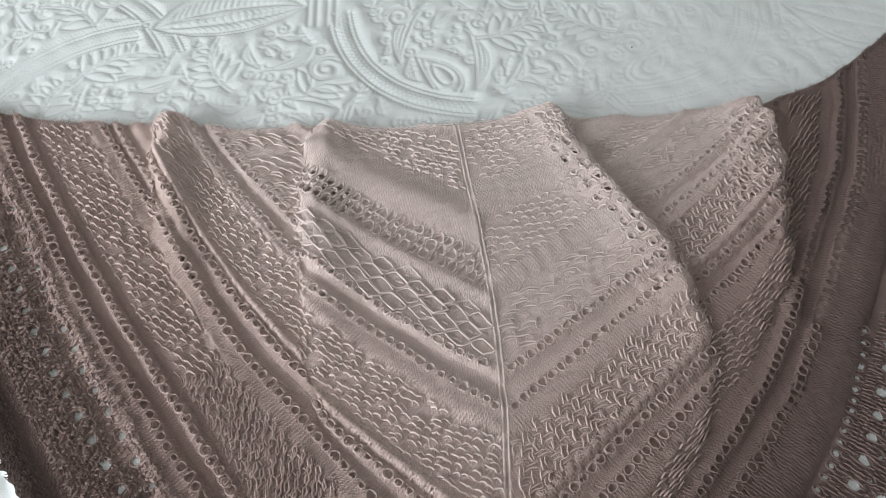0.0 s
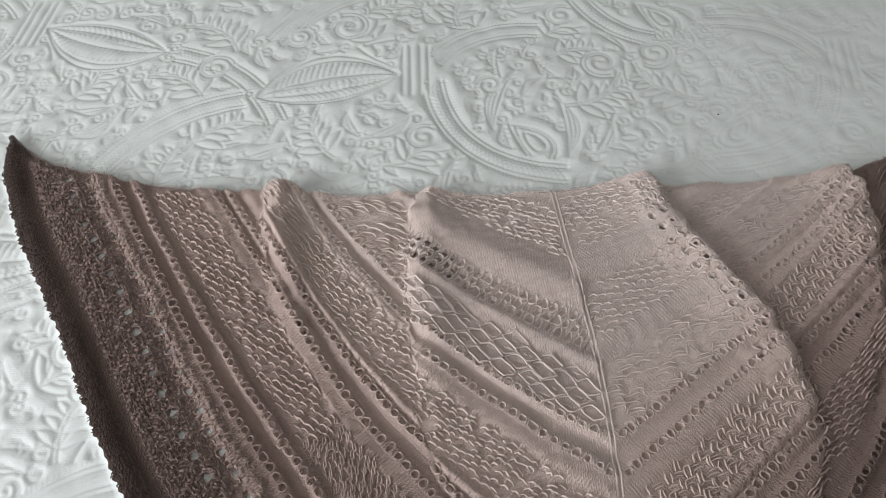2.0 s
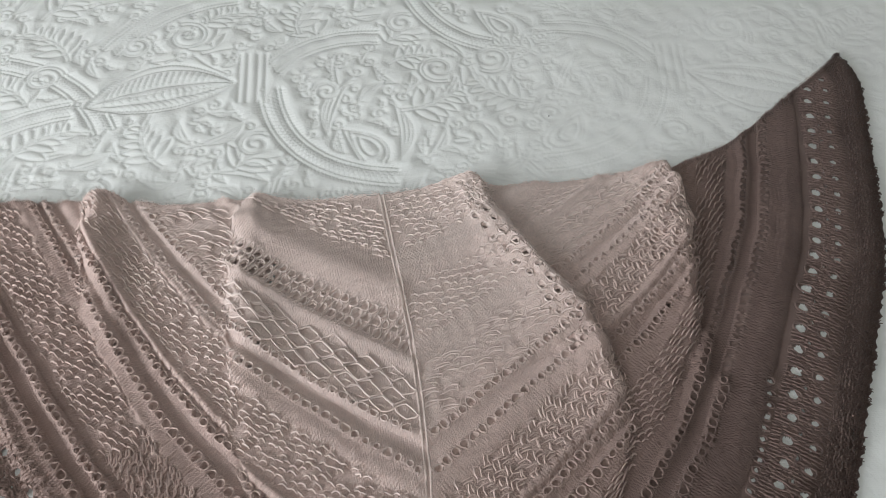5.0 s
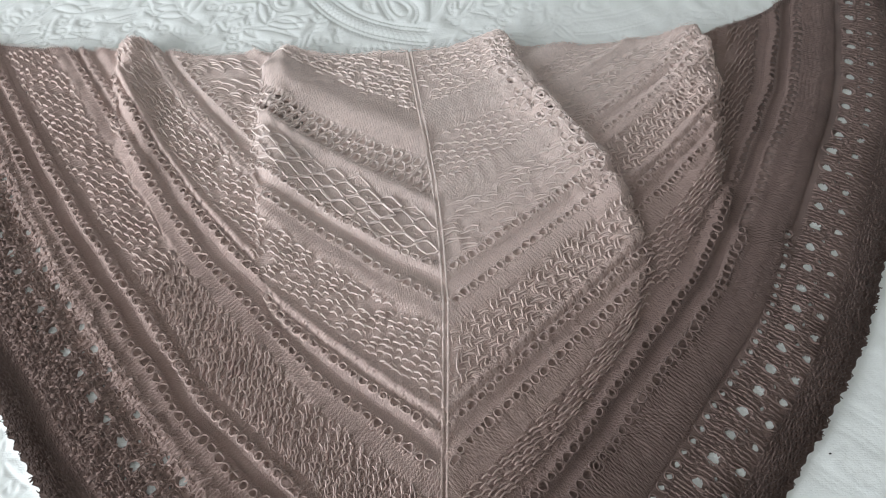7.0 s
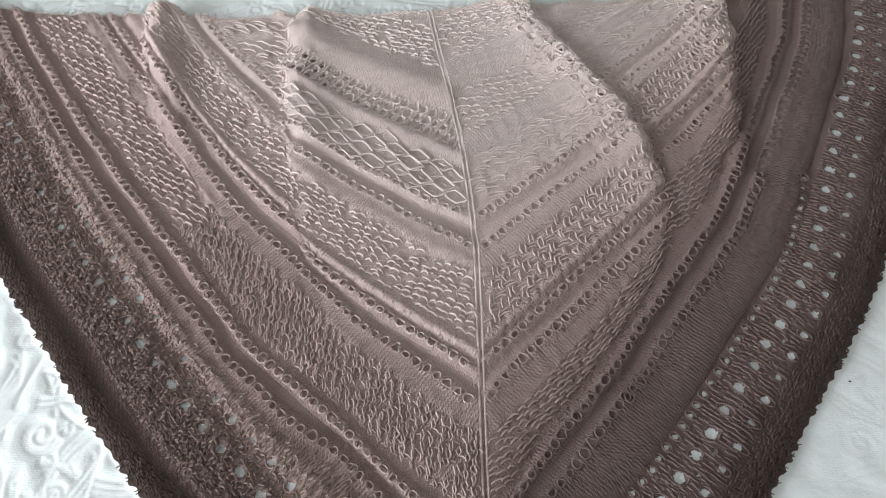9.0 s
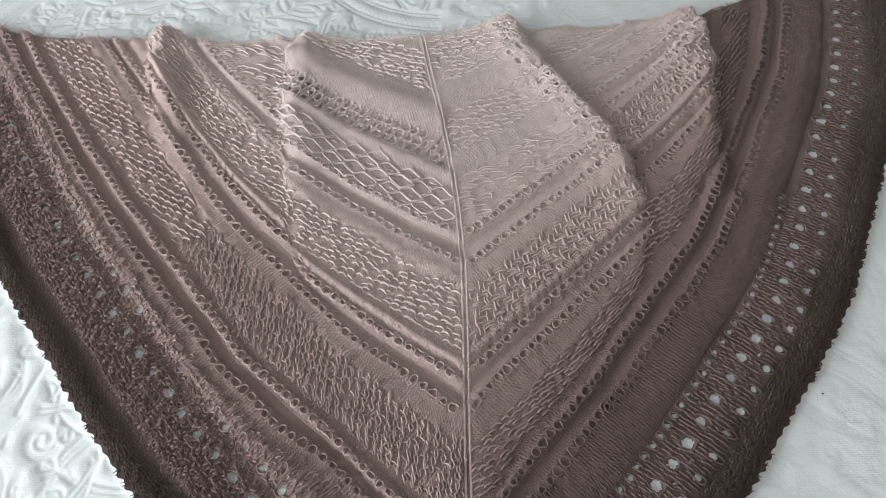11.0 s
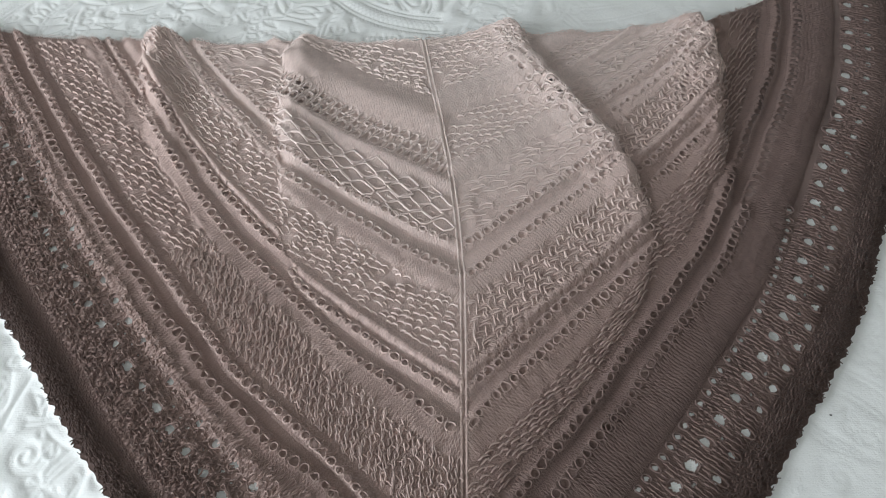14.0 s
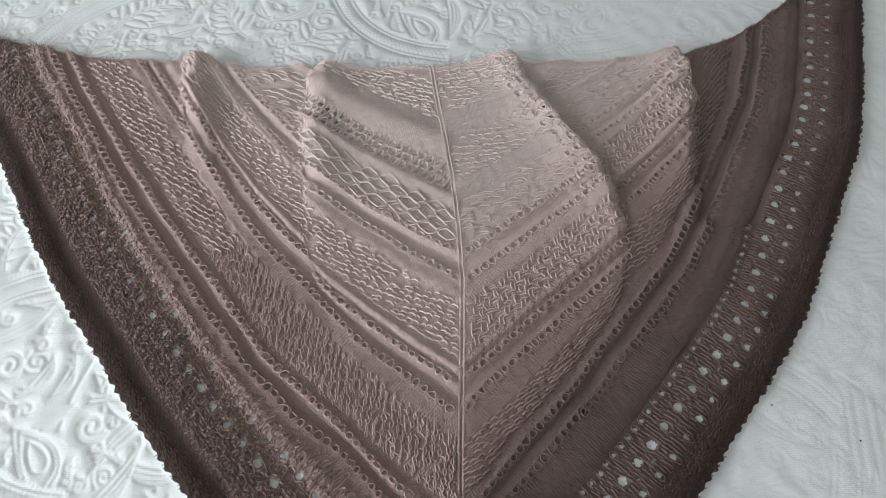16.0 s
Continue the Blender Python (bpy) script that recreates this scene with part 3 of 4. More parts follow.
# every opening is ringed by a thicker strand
flat_x, flat_y, flat_z, flat_u, flat_v = (q.reshape(-1) for q in (x, y, z_yarn, u, dye_shade))
gvx, gvy = (np.clip(q, -3, 3).reshape(-1) for q in slopes(v))
N_RING = 10
for at, tag, ra, rb in eyelets:
    if not len(at):
        continue
    _, inv, cnt = np.unique(tag, return_inverse=True, return_counts=True)
    inv = inv.reshape(-1)
    m_ = lambda q: np.bincount(inv, q) / cnt
    cx, cy, cz, cu, cv_, ra_, rb_ = m_(flat_x[at]), m_(flat_y[at]), m_(flat_z[at]), m_(flat_u[at]), m_(flat_v[at]), m_(ra), m_(rb)
    nx, ny = m_(gvx[at]), m_(gvy[at])
    ln = np.maximum(np.hypot(nx, ny), 1e-6)
    nx, ny = nx / ln, ny / ln
    good = (cnt >= 2) & (m_(to_neck.reshape(-1)[at]) > 0.011) & ~((np.bincount(inv, tag // 2000000) / cnt > 4.9) & (m_(v.reshape(-1)[at]) < 0.826))
    ang = np.arange(N_RING + 1) / N_RING * 6.2832
    ring_pts = np.empty((len(cx), N_RING + 1, 3, 3))
    wave = 1 + 0.14 * shake.randn(len(cx))[:, None] * np.cos(2 * ang)[None] + 0.12 * shake.randn(len(cx))[:, None] * np.sin(3 * ang)[None] + 0.08 * shake.randn(len(cx))[:, None] * np.cos(ang)[None]
    for m, (k, up) in enumerate(((-0.0009, -0.0004), (0.0, 0.0021), (0.0009, -0.0006))):
        ea, eb = np.cos(ang)[None] * (ra_[:, None] * 1.06 * wave + k + 0.0004), np.sin(ang)[None] * (rb_[:, None] * 1.06 * wave + k + 0.0004)
        ring_pts[:, :, m, 0] = cx[:, None] - ny[:, None] * ea + nx[:, None] * eb
        ring_pts[:, :, m, 1] = cy[:, None] + nx[:, None] * ea + ny[:, None] * eb
        ring_pts[:, :, m, 2] = cz[:, None] + 0.0012 + up + 0.0006 * np.sin(3 * ang + 6.28 * shake.rand(len(cx))[:, None])
    # as short overlapping strands of three stations
    for k in range(0, N_RING, 2):
        piece = ring_pts[good][:, k:k + 3]
        # rings tinted paler, imitating the light caught by raised yarn
        sets.append((piece.reshape(-1, 3), np.repeat(np.stack([cu, cv_ * np.where(cv_ > 0.8, 1.0, 0.93)], -1)[good], 9, 0), "eyelet_yarn"))


# ---- shawl: thicker strands that draw the patterns ----
RZ = 0.002
rx0, ry0 = -0.86, -0.34
r_w, r_h = int(1.76 / RZ), int(1.44 / RZ)
r_key = (np.clip(((flat_y - ry0) / RZ).astype(int), 0, r_h - 1) * r_w + np.clip(((flat_x - rx0) / RZ).astype(int), 0, r_w - 1))
r_n = np.bincount(r_key, minlength=r_w * r_h).astype(float)
r_z = np.bincount(r_key, flat_z, r_w * r_h)
relief = np.where(r_n > 0, r_z / np.maximum(r_n, 1), 0).reshape(r_h, r_w)
known = (r_n > 0).reshape(r_h, r_w).astype(float)
for _ in range(6):
    total, weight = np.zeros_like(relief), np.zeros_like(relief)
    for dj in (-1, 0, 1):
        for di in (-1, 0, 1):
            total += np.roll(np.roll(relief * known, dj, 0), di, 1)
            weight += np.roll(np.roll(known, dj, 0), di, 1)
    relief = np.where(known > 0, relief, total / np.maximum(weight, 1))
    known = np.maximum(known, (weight > 0).astype(float))


def height_at(px, py):
    """Height of the cloth at places on the bed."""
    gx_, gy_ = np.clip((px - rx0) / RZ - 0.5, 0, r_w - 2), np.clip((py - ry0) / RZ - 0.5, 0, r_h - 2)
    i_, j_ = gx_.astype(int), gy_.astype(int)
    fx, fy = gx_ - i_, gy_ - j_
    return (relief[j_, i_] * (1 - fx) + relief[j_, i_ + 1] * fx) * (1 - fy) + (relief[j_ + 1, i_] * (1 - fx) + relief[j_ + 1, i_ + 1] * fx) * fy


def cell_set(uc, vc, du, dv, mask, shift=0.5, full=0.4, open_most=-0.3):
    """Cells du by dv of the two coordinates within the mask: middles, sides as vectors on the bed, dye, and whole numbers of column and row."""
    row = np.floor(vc / dv)
    col = np.floor(uc / du + shift * (row % 2))
    m = (mask & (to_spine > 0.006) & (to_neck > 0.011) & (to_hem > 0.01)).reshape(-1)
    tag = (((panel * 4000 + col + 2000) * 4000) + row + 2000).reshape(-1)[m].astype(np.int64)
    ids_, inv, cnt = np.unique(tag, return_inverse=True, return_counts=True)
    inv = inv.reshape(-1)
    avg = lambda q: np.bincount(inv, q.reshape(-1)[m], len(ids_)) / cnt
    a, b = slopes(uc)
    c, d = slopes(vc)
    det = a * d - b * c
    det = np.where(np.abs(det) < 0.15, 0.15 * np.where(det < 0, -1, 1), det)
    vec = [avg(np.clip(q, -2.2, 2.2)) for q in (d / det, -c / det, -b / det, a / det)]
    good = (cnt >= full * np.median(cnt)) & (avg(hole) < open_most)
    return (np.stack([avg(x), avg(y)], -1)[good], np.stack(vec[:2], -1)[good] * du, np.stack(vec[2:], -1)[good] * dv,
            np.stack([avg(u), avg(dye_shade)], -1)[good], ((ids_ // 4000) % 4000 - 2000)[good], (ids_ % 4000 - 2000)[good])


layer = "neck_lace"


# paler scales the tint so raised strands look lit against the ground
def yarn(cs, line, wide, high, pick=None, jolt=0.06, paler=0.86):
    """One strand in every picked cell: line gives its stations as parts of the cell and the part of its height there."""
    c, e1, e2, tint, col, row = cs
    sel = np.ones(len(c), bool) if pick is None else pick(col, row)
    c, e1, e2, tint = c[sel], e1[sel], e2[sel], tint[sel]
    n, k = len(c), len(line)
    if not n:
        return
    ja, jb = jolt * shake.randn(n), jolt * shake.randn(n)
    hh, ww = 1.25 * high * (1 + 0.18 * shake.randn(n)), wide * (1 + 0.10 * shake.randn(n))
    grow = 1 + jolt * shake.randn(n)
    pts = np.stack([c + e1 * (p[0] * grow + ja + 0.5 * jolt * shake.randn(n))[:, None] + e2 * (p[1] * grow + jb + 0.5 * jolt * shake.randn(n))[:, None] for p in line], 1)
    way = np.gradient(pts, axis=1)
    way /= np.maximum(np.hypot(way[..., 0], way[..., 1]), 1e-9)[..., None]
    side = np.stack([-way[..., 1], way[..., 0]], -1)
    base = height_at(pts[..., 0], pts[..., 1])
    up = np.array([p[2] for p in line])
    out3 = np.empty((n, k, 3, 3))
    for m, off in enumerate((-1, 0, 1)):
        out3[:, :, m, :2] = pts + side * (off * ww[:, None] * (0.7 + 0.3 * up)[None])[..., None]
        out3[:, :, m, 2] = base + (hh[:, None] * up[None] if not off else 0.15 * hh[:, None] * up[None] - 0.0004)
    # pieces of three stations that share their ends
    for q in range(0, k - 2, 2):
        sets.append((out3[:, q:q + 3].reshape(-1, 3), np.repeat(tint * np.array((1.0, paler)), 9, 0), layer))


FROWN = ((-0.47, 0.16, 0.3), (-0.30, -0.04, 0.85), (0.0, -0.14, 1.0), (0.30, -0.04, 0.85), (0.47, 0.16, 0.3))
BAR = ((-0.48, 0.06, 0.4), (0.0, -0.04, 1.0), (0.48, 0.06, 0.4))
POST = ((0.04, -0.52, 0.5), (-0.05, 0.0, 1.0), (0.04, 0.52, 0.5))
LINK_A = ((-0.04, -0.55, 0.6), (0.24, -0.1, 1.0), (0.02, 0.50, 0.5))
LINK_B = ((0.04, -0.55, 0.6), (-0.24, -0.1, 1.0), (-0.02, 0.50, 0.5))
band = lambda lo, hi: (v > lo) & (v < hi)
some = lambda part_: (lambda c, r_: np.modf(np.abs(np.sin(c * 12.99 + r_ * 78.2) * 43758.5))[0] < part_)
# purl bumps by the neck
yarn(cell_set(x, 0.6 * v - 0.4 * y, 0.0108, 0.0086, band(0.03, 0.125) & on_left), FROWN, 0.0008, 0.0030, some(0.75), 0.13)
yarn(cell_set(x, 0.4 * v - 0.6 * y, 0.0115, 0.0092, band(0.035, 0.13) & on_right), FROWN, 0.0008, 0.0030, some(0.8), 0.11)
# waves on one half where the other has its ladder, and bars between the ladder's openings
layer = "ladder_mesh"
yarn(cell_set(x, 0.35 * v - 0.65 * y, 0.0115, 0.0100, band(0.188, 0.255) & on_right), FROWN, 0.0009, 0.0032, some(0.9), 0.09)
yarn(cell_set(u, v, 0.0066, 0.0200, band(0.190, 0.250) & on_left, 0.0, 0.4, 0.6), POST, 0.0008, 0.0020, lambda c, r_: c % 2 == 1, 0.06)
# linked rings
layer = "diamond_net"
link = [(0.50 * p, 0.72 * q, h) for p, q, h in ((-1.0, 0.0, 1.0), (-0.74, -0.36, 0.8), (-0.36, -0.72, 0.9), (0.0, -1.0, 1.0), (0.36, -0.72, 0.9), (0.74, -0.36, 0.8), (1.0, 0.0, 1.0), (0.74, 0.36, 0.8), (0.36, 0.72, 0.9), (0.0, 1.0, 1.0), (-0.36, 0.72, 0.9), (-0.74, 0.36, 0.8), (-1.0, 0.0, 1.0))]
rings_l = cell_set(x, 0.6 * v - 0.4 * y, 0.0300, 0.0200, band(0.280, 0.370) & (panel == 2), 0.5, 0.6, 0.9)
yarn(rings_l, link, 0.0008, 0.0030, None, 0.06, 0.9)
yarn(rings_l, [(0.30 * p, 0.30 * q + 0.1, h) for p, q, h in FROWN], 0.0007, 0.0018, some(0.6), 0.10, 0.95)
waves_r = cell_set(x, 0.4 * v - 0.6 * y, 0.0215, 0.0118, band(0.280, 0.372) & (panel != 2))
yarn(waves_r, FROWN, 0.0008, 0.0024, some(0.7), 0.09)
yarn(waves_r, [(a_, 0.7 * b_ + 0.3, h) for a_, b_, h in FROWN], 0.0007, 0.0018, some(0.5), 0.09)
yarn(waves_r, [(a_ + 0.45, b_, h) for a_, b_, h in POST], 0.0007, 0.0018, some(0.35), 0.10)
# basket: broken purl waves on one half, woven bars on the other
layer = "basket_weave"
yarn(cell_set(x, 0.62 * v - 0.38 * y, 0.0098, 0.0074, band(0.452, 0.517) & on_left), FROWN, 0.0009, 0.0032, some(0.85), 0.14)
woven = cell_set(0.8 * x + 0.25 * u, 0.55 * v - 0.45 * y, 0.0125, 0.0110, band(0.450, 0.518) & on_right, 0.0)
for d in (-0.22, 0.24):
    yarn(woven, [(a_, b_ + d, h) for a_, b_, h in BAR], 0.0008, 0.0030, lambda c, r_: (c + r_) % 2 == 0, 0.11)
    yarn(woven, [(a_ + d, b_, h) for a_, b_, h in POST], 0.0008, 0.0028, lambda c, r_: (c + r_) % 2 == 1, 0.11)
# lattice: chains that hang straight down on one half, waves on the other
layer = "lattice"
far_pleat = (panel == 0) & (y > 0.36)
yarn(cell_set(x, 0.5 * v - 0.5 * y, 0.0105, 0.0086, band(0.643, 0.722) & far_pleat), FROWN, 0.0009, 0.0032, some(0.88), 0.12)
chain = cell_set(x - 0.12 * y, v, 0.0096, 0.0098, band(0.643, 0.722) & on_left & ~far_pleat, 0.0)
yarn(chain, LINK_A, 0.0010, 0.0038, some(0.93), 0.09)
yarn(chain, LINK_B, 0.0010, 0.0036, some(0.93), 0.09)
yarn(chain, [(a_ * 0.6 + 0.5, b_ + 0.2, h) for a_, b_, h in BAR], 0.0008, 0.0026, lambda c, r_: (c + r_) % 2 == 0, 0.12)
yarn(cell_set(x, 0.5 * v - 0.5 * y, 0.0110, 0.0082, band(0.643, 0.722) & on_right), FROWN, 0.0010, 0.0038, some(0.9), 0.11)
# border: cords that run out towards the hem on one half, tangled loops on the other
layer = "border_yarn"
yarn(cell_set(u, v, 0.0055, 0.0090, band(0.845, 0.945) & on_right, 0.0, 0.4, -0.5), POST, 0.0008, 0.0017, some(0.85), 0.10, 1.0)
tangle = cell_set(u, v, 0.0072, 0.0080, band(0.806, 0.945) & on_left, 0.5, 0.4, -0.4)
yarn(tangle, FROWN, 0.0009, 0.0034, some(0.6), 0.20, 0.97)
yarn(tangle, LINK_A, 0.0009, 0.0036, lambda c, r_: ~some(0.5)(c, r_), 0.20, 0.97)
yarn(tangle, LINK_B, 0.0009, 0.0030, lambda c, r_: some(0.45)(c + 7, r_), 0.20, 0.97)
# garter bumps of the hem
layer = "garter_yarn"
garter = cell_set(u, v, 0.0066, 0.0062, band(0.950, 1.006), 0.5, 0.4, -0.15)
yarn(garter, FROWN, 0.0007, 0.0022, some(0.7), 0.15, 0.97)
on_spine = (count >= 2) & (s_spine < 0.006)
order = np.argsort(sy[on_spine])
cord_y = np.arange(-0.26, 0.733, 0.0046)
n_cord = len(cord_y)
for off in (-0.0028, 0.0028):
    cz = np.interp(cord_y, sy[on_spine][order], sz[on_spine][order])
    cv = np.interp(cord_y, sy[on_spine][order], sv_[on_spine][order])
    bead = np.empty((n_cord, 3, 3, 3))
    for k, (dy, slant, up) in enumerate(((0.0036, 0.0007, 0.0004), (0.0, 0.0, 0.0015), (-0.0036, -0.0007, 0.0004))):
        for m, (dx, low) in enumerate(((-0.0011, -0.0002), (0.0, None), (0.0011, -0.0002))):
            bead[:, k, m, 0] = np.interp(cord_y + dy, *SPINE) + off + np.sign(off) * slant + dx
            bead[:, k, m, 1] = cord_y + dy
            bead[:, k, m, 2] = cz + (up if low is None else low)
    sets.append((bead.reshape(-1, 3), np.repeat(np.stack([cord_y * 0, cv * 0.95], -1), 9, 0), "spine_cord"))


# ---- shawl: loose hairs of wool ----
def hairs(px, py, pz, tint, lean, long, rise):
    """Fine curved hairs at the given places, leaning along lean and rising."""
    n = len(px)
    turn = np.arctan2(lean[:, 1], lean[:, 0]) + 0.7 * shake.randn(n)
    size = long * (0.5 + shake.rand(n))
    bend = 0.5 * shake.randn(n)
    out3 = np.empty((n, 3, 3, 3))
    for k in range(3):
        a_ = turn + bend * k
        for m, off in enumerate((-0.00006, 0.0, 0.00006)):
            out3[:, k, m, 0] = px + np.cos(a_) * size * k * 0.5 - np.sin(a_) * off
            out3[:, k, m, 1] = py + np.sin(a_) * size * k * 0.5 + np.cos(a_) * off
            out3[:, k, m, 2] = pz + rise * (0.4 + shake.rand(n)) * (0.0, 0.75, 1.0)[k] + (0.0001 if m == 1 else 0.0)
    sets.append((out3.reshape(-1, 3), np.repeat(tint, 9, 0), "wool_fuzz"))


at_neck = np.nonzero((to_neck.reshape(-1) < 0.0035))[0]
at_neck = at_neck[shake.choice(len(at_neck), 3500)]
hairs(flat_x[at_neck], flat_y[at_neck], flat_z[at_neck] + 0.001, np.stack([flat_u, flat_v * 0.97], -1)[at_neck], np.array((0.0, 1.0)) + 0.4 * shake.randn(len(at_neck), 2), 0.0032, 0.0012)
LAYERS = {
    "knit_yarn": "small knitted loops of soft wool yarn", "purl_yarn": "short purl loops along the edges",
    "eyelet_yarn": "pale yarn rings round the eyelets", "neck_lace": "raised purl bumps by the neck",
    "ladder_mesh": "upright strands of the ladder mesh", "diamond_net": "raised cords crossing in a diamond net",
    "basket_weave": "raised strands of basket weave", "lattice": "chains of long stitches in a lattice",
    "border_yarn": "dark brown strands of the lace border", "garter_yarn": "dark brown garter bumps along the hem",
    "spine_cord": "two plain cords along the centre", "wool_fuzz": "fine loose wool hairs at the neck"}
for name, label in LAYERS.items():
    chosen = [q for q in sets if q[2] == name]
    yarn_co, yarn_uv = np.vstack([q[0] for q in chosen]), np.vstack([q[1] for q in chosen])
    first = np.arange(0, len(yarn_co), 9)
    yarn_q = np.concatenate([first[:, None] + np.array(q) for q in ((0, 1, 4, 3), (1, 2, 5, 4), (3, 4, 7, 6), (4, 5, 8, 7))])
    tagged(sheet(name, yarn_co, yarn_q, YARN, shawl, yarn_uv), label, kind="stuff")

# ---- bedspread ----
CELL = 0.0021
gx, gy = np.arange(-1.06, 1.06, CELL), np.arange(-0.10, 1.31, CELL)
near = np.full((len(gy), len(gx)), 0.0200)      # distance to the nearest quilted seam
fine = np.full((len(gy), len(gx)), 0.0121)      # distance to the nearest fine stitch line
chance = random.Random(7)
taken = np.zeros((len(gy), len(gx)), bool)


def stroke(pts, field):
    """Sew a line: note how far the cloth round it is from the seam."""
    p = np.array(pts, float)
    seg = np.hypot(*np.diff(p, axis=0).T)
    s = np.r_[0, np.cumsum(seg)]
    n = max(2, int(s[-1] / 0.0016))
    t = np.linspace(0, s[-1], n)
    px, py = np.interp(t, s, p[:, 0]), np.interp(t, s, p[:, 1])
    ci, cj = np.round((px - gx[0]) / CELL).astype(int), np.round((py - gy[0]) / CELL).astype(int)
    free = (ci >= 0) & (cj >= 0) & (ci < len(gx)) & (cj < len(gy))
    free[free] = ~taken[cj[free], ci[free]]
    if free.mean() < 0.6:
        return
    px, py, ci, cj = px[free], py[free], ci[free], cj[free]
    k = 10 if field is near else 3
    oi, oj = np.meshgrid(np.arange(-k, k + 1), np.arange(-k, k + 1))
    ii, jj = ci[:, None] + oi.ravel(), cj[:, None] + oj.ravel()
    d = np.hypot(gx[0] + ii * CELL - px[:, None], gy[0] + jj * CELL - py[:, None])
    ok = (ii >= 0) & (jj >= 0) & (ii < len(gx)) & (jj < len(gy))
    np.minimum.at(field, (jj[ok], ii[ok]), d[ok])


def settle(room=0.0052):
    """What is sewn so far keeps its place: later seams stop short of it."""
    global taken
    taken = (near < room) | (fine < 0.0042)


def bent(p0, p1, bow, n=24):
    """A line from p0 to p1 that bows to its left by that part of its length."""
    t = np.linspace(0, 1, n)
    p0, p1 = np.array(p0), np.array(p1)
    side = np.array((-(p1 - p0)[1], (p1 - p0)[0]))
    return p0 + (p1 - p0) * t[:, None] + side * (bow * 4 * t * (1 - t))[:, None]


def shifted(pts, d):
    p = np.array(pts)
    g = np.gradient(p, axis=0)
    g /= np.maximum(np.hypot(*g.T), 1e-6)[:, None]
    return p + np.stack([-g[:, 1], g[:, 0]], -1) * d


def rope(pts, tilt=1):
    """A seam with a row of slanting ticks beside it."""
    p = np.array(pts)
    seg = np.r_[0, np.cumsum(np.hypot(*np.diff(p, axis=0).T))]
    stroke(p, near)
    for d in np.arange(0.003, seg[-1] - 0.003, 0.0062):
        a = np.array((np.interp(d, seg, p[:, 0]), np.interp(d, seg, p[:, 1])))
        b = np.array((np.interp(d + 0.003, seg, p[:, 0]), np.interp(d + 0.003, seg, p[:, 1])))
        g = (b - a) / max(np.hypot(*(b - a)), 1e-6)
        stroke((a, a + 0.0055 * (g * 0.6 + tilt * np.array((-g[1], g[0])))), fine)


def plume(c, turn, size, n, way):
    """Nested arcs that meet at both ends, like a curled feather."""
    p1 = (c[0] + size * math.cos(turn), c[1] + size * math.sin(turn))
    for k in range(n):
        e = (p1[0] - 0.010 * k * math.cos(turn), p1[1] - 0.010 * k * math.sin(turn))
        stroke(bent(c, e, way * (0.05 + 0.0088 / size * k), 24), near)
    scroll(p1, 0.013, turn + 2.0 * way, way, 1.2)


def leaf(p0, p1, bow):
    for s, bow in ((1, 1.55 * bow), (-1, 0.75 * bow)):
        e = bent(p0, p1, s * bow)
        rope(e, -s)
        stroke(bent(p0, p1, s * bow * 0.82), near)
        e2 = bent(p0, p1, s * bow * 0.70)
        stroke(bent(p0, p1, s * bow * 0.28), near)
        m = bent(p0, p1, s * bow * 0.34)
        for i in range(3, 21):
            stroke((m[i], e2[min(i + 1, 23)]), fine)
    a = np.array(p0) + (np.array(p1) - np.array(p0)) * np.linspace(0.12, 0.9, 15)[:, None]
    for s in (1, -1):
        m = bent(p0, p1, s * bow * 0.2)
        for i, q in enumerate(a):
            stroke(bent(q, m[min(23, 5 + i)], 0.2 * s, 6), fine)


def ribbon(p0, p1, bow, w):
    c = bent(p0, p1, bow, 40)
    for s in (1, -1):
        rope(shifted(c, s * w), s)
        stroke(shifted(c, s * (w - 0.006)), near)
    a, b = shifted(c, w - 0.007), shifted(c, 0.007 - w)
    for i in range(0, 38):
        stroke((a[i], b[i + 2]), fine)
        stroke((b[i], a[i + 2]), fine)


def scroll(c, size, turn, way, loops=1.6):
    t = np.linspace(0, 1, 60)
    for k in (1.0, 0.80):
        rr = size * k * (1 - 0.85 * t)
        a = turn + way * t * loops * 6.28
        stroke(np.stack([c[0] + rr * np.cos(a), c[1] + rr * np.sin(a)], -1), near)


def frond(p, turn, size, n, way):
    """An acanthus spray: curved fingers off a bowed stalk."""
    tip = (p[0] + size * math.cos(turn), p[1] + size * math.sin(turn))
    stalk = bent(p, tip, 0.18 * way, 30)
    stroke(stalk, near)
    stroke(shifted(stalk, 0.006), near)
    for i in range(n):
        q = stalk[4 + int(22 * i / n)]
        for s in (1, -1):
            a = turn + s * (1.0 - 0.4 * i / n) + 0.3 * way
            ln = size * (0.42 - 0.22 * i / n)
            e = (q[0] + ln * math.cos(a), q[1] + ln * math.sin(a))
            stroke(bent(q, e, -0.28 * s, 12), near)
            stroke(bent(q, e, 0.10 * s, 12), near)


def drop(c, turn, size):
    """A paisley drop with a hatched heart."""
    t = np.linspace(0, 6.28, 60)
    for k in (1.0, 0.80, 0.45):
        px, py = size * k * np.cos(t), size * k * 0.62 * np.sin(t) * np.sin(t / 2) ** 0.8
        px, py = px - 0.15 * size, py + 0.22 * size * k * (px / size) ** 2
        ca, sa = math.cos(turn), math.sin(turn)
        stroke(np.stack([c[0] + px * ca - py * sa, c[1] + px * sa + py * ca], -1), near)
    for i in range(-4, 5):
        q = np.array(c) + np.array((math.cos(turn), math.sin(turn))) * i * size * 0.09
        side = np.array((-math.sin(turn), math.cos(turn))) * size * 0.2
        stroke((q - side, q + side), fine)


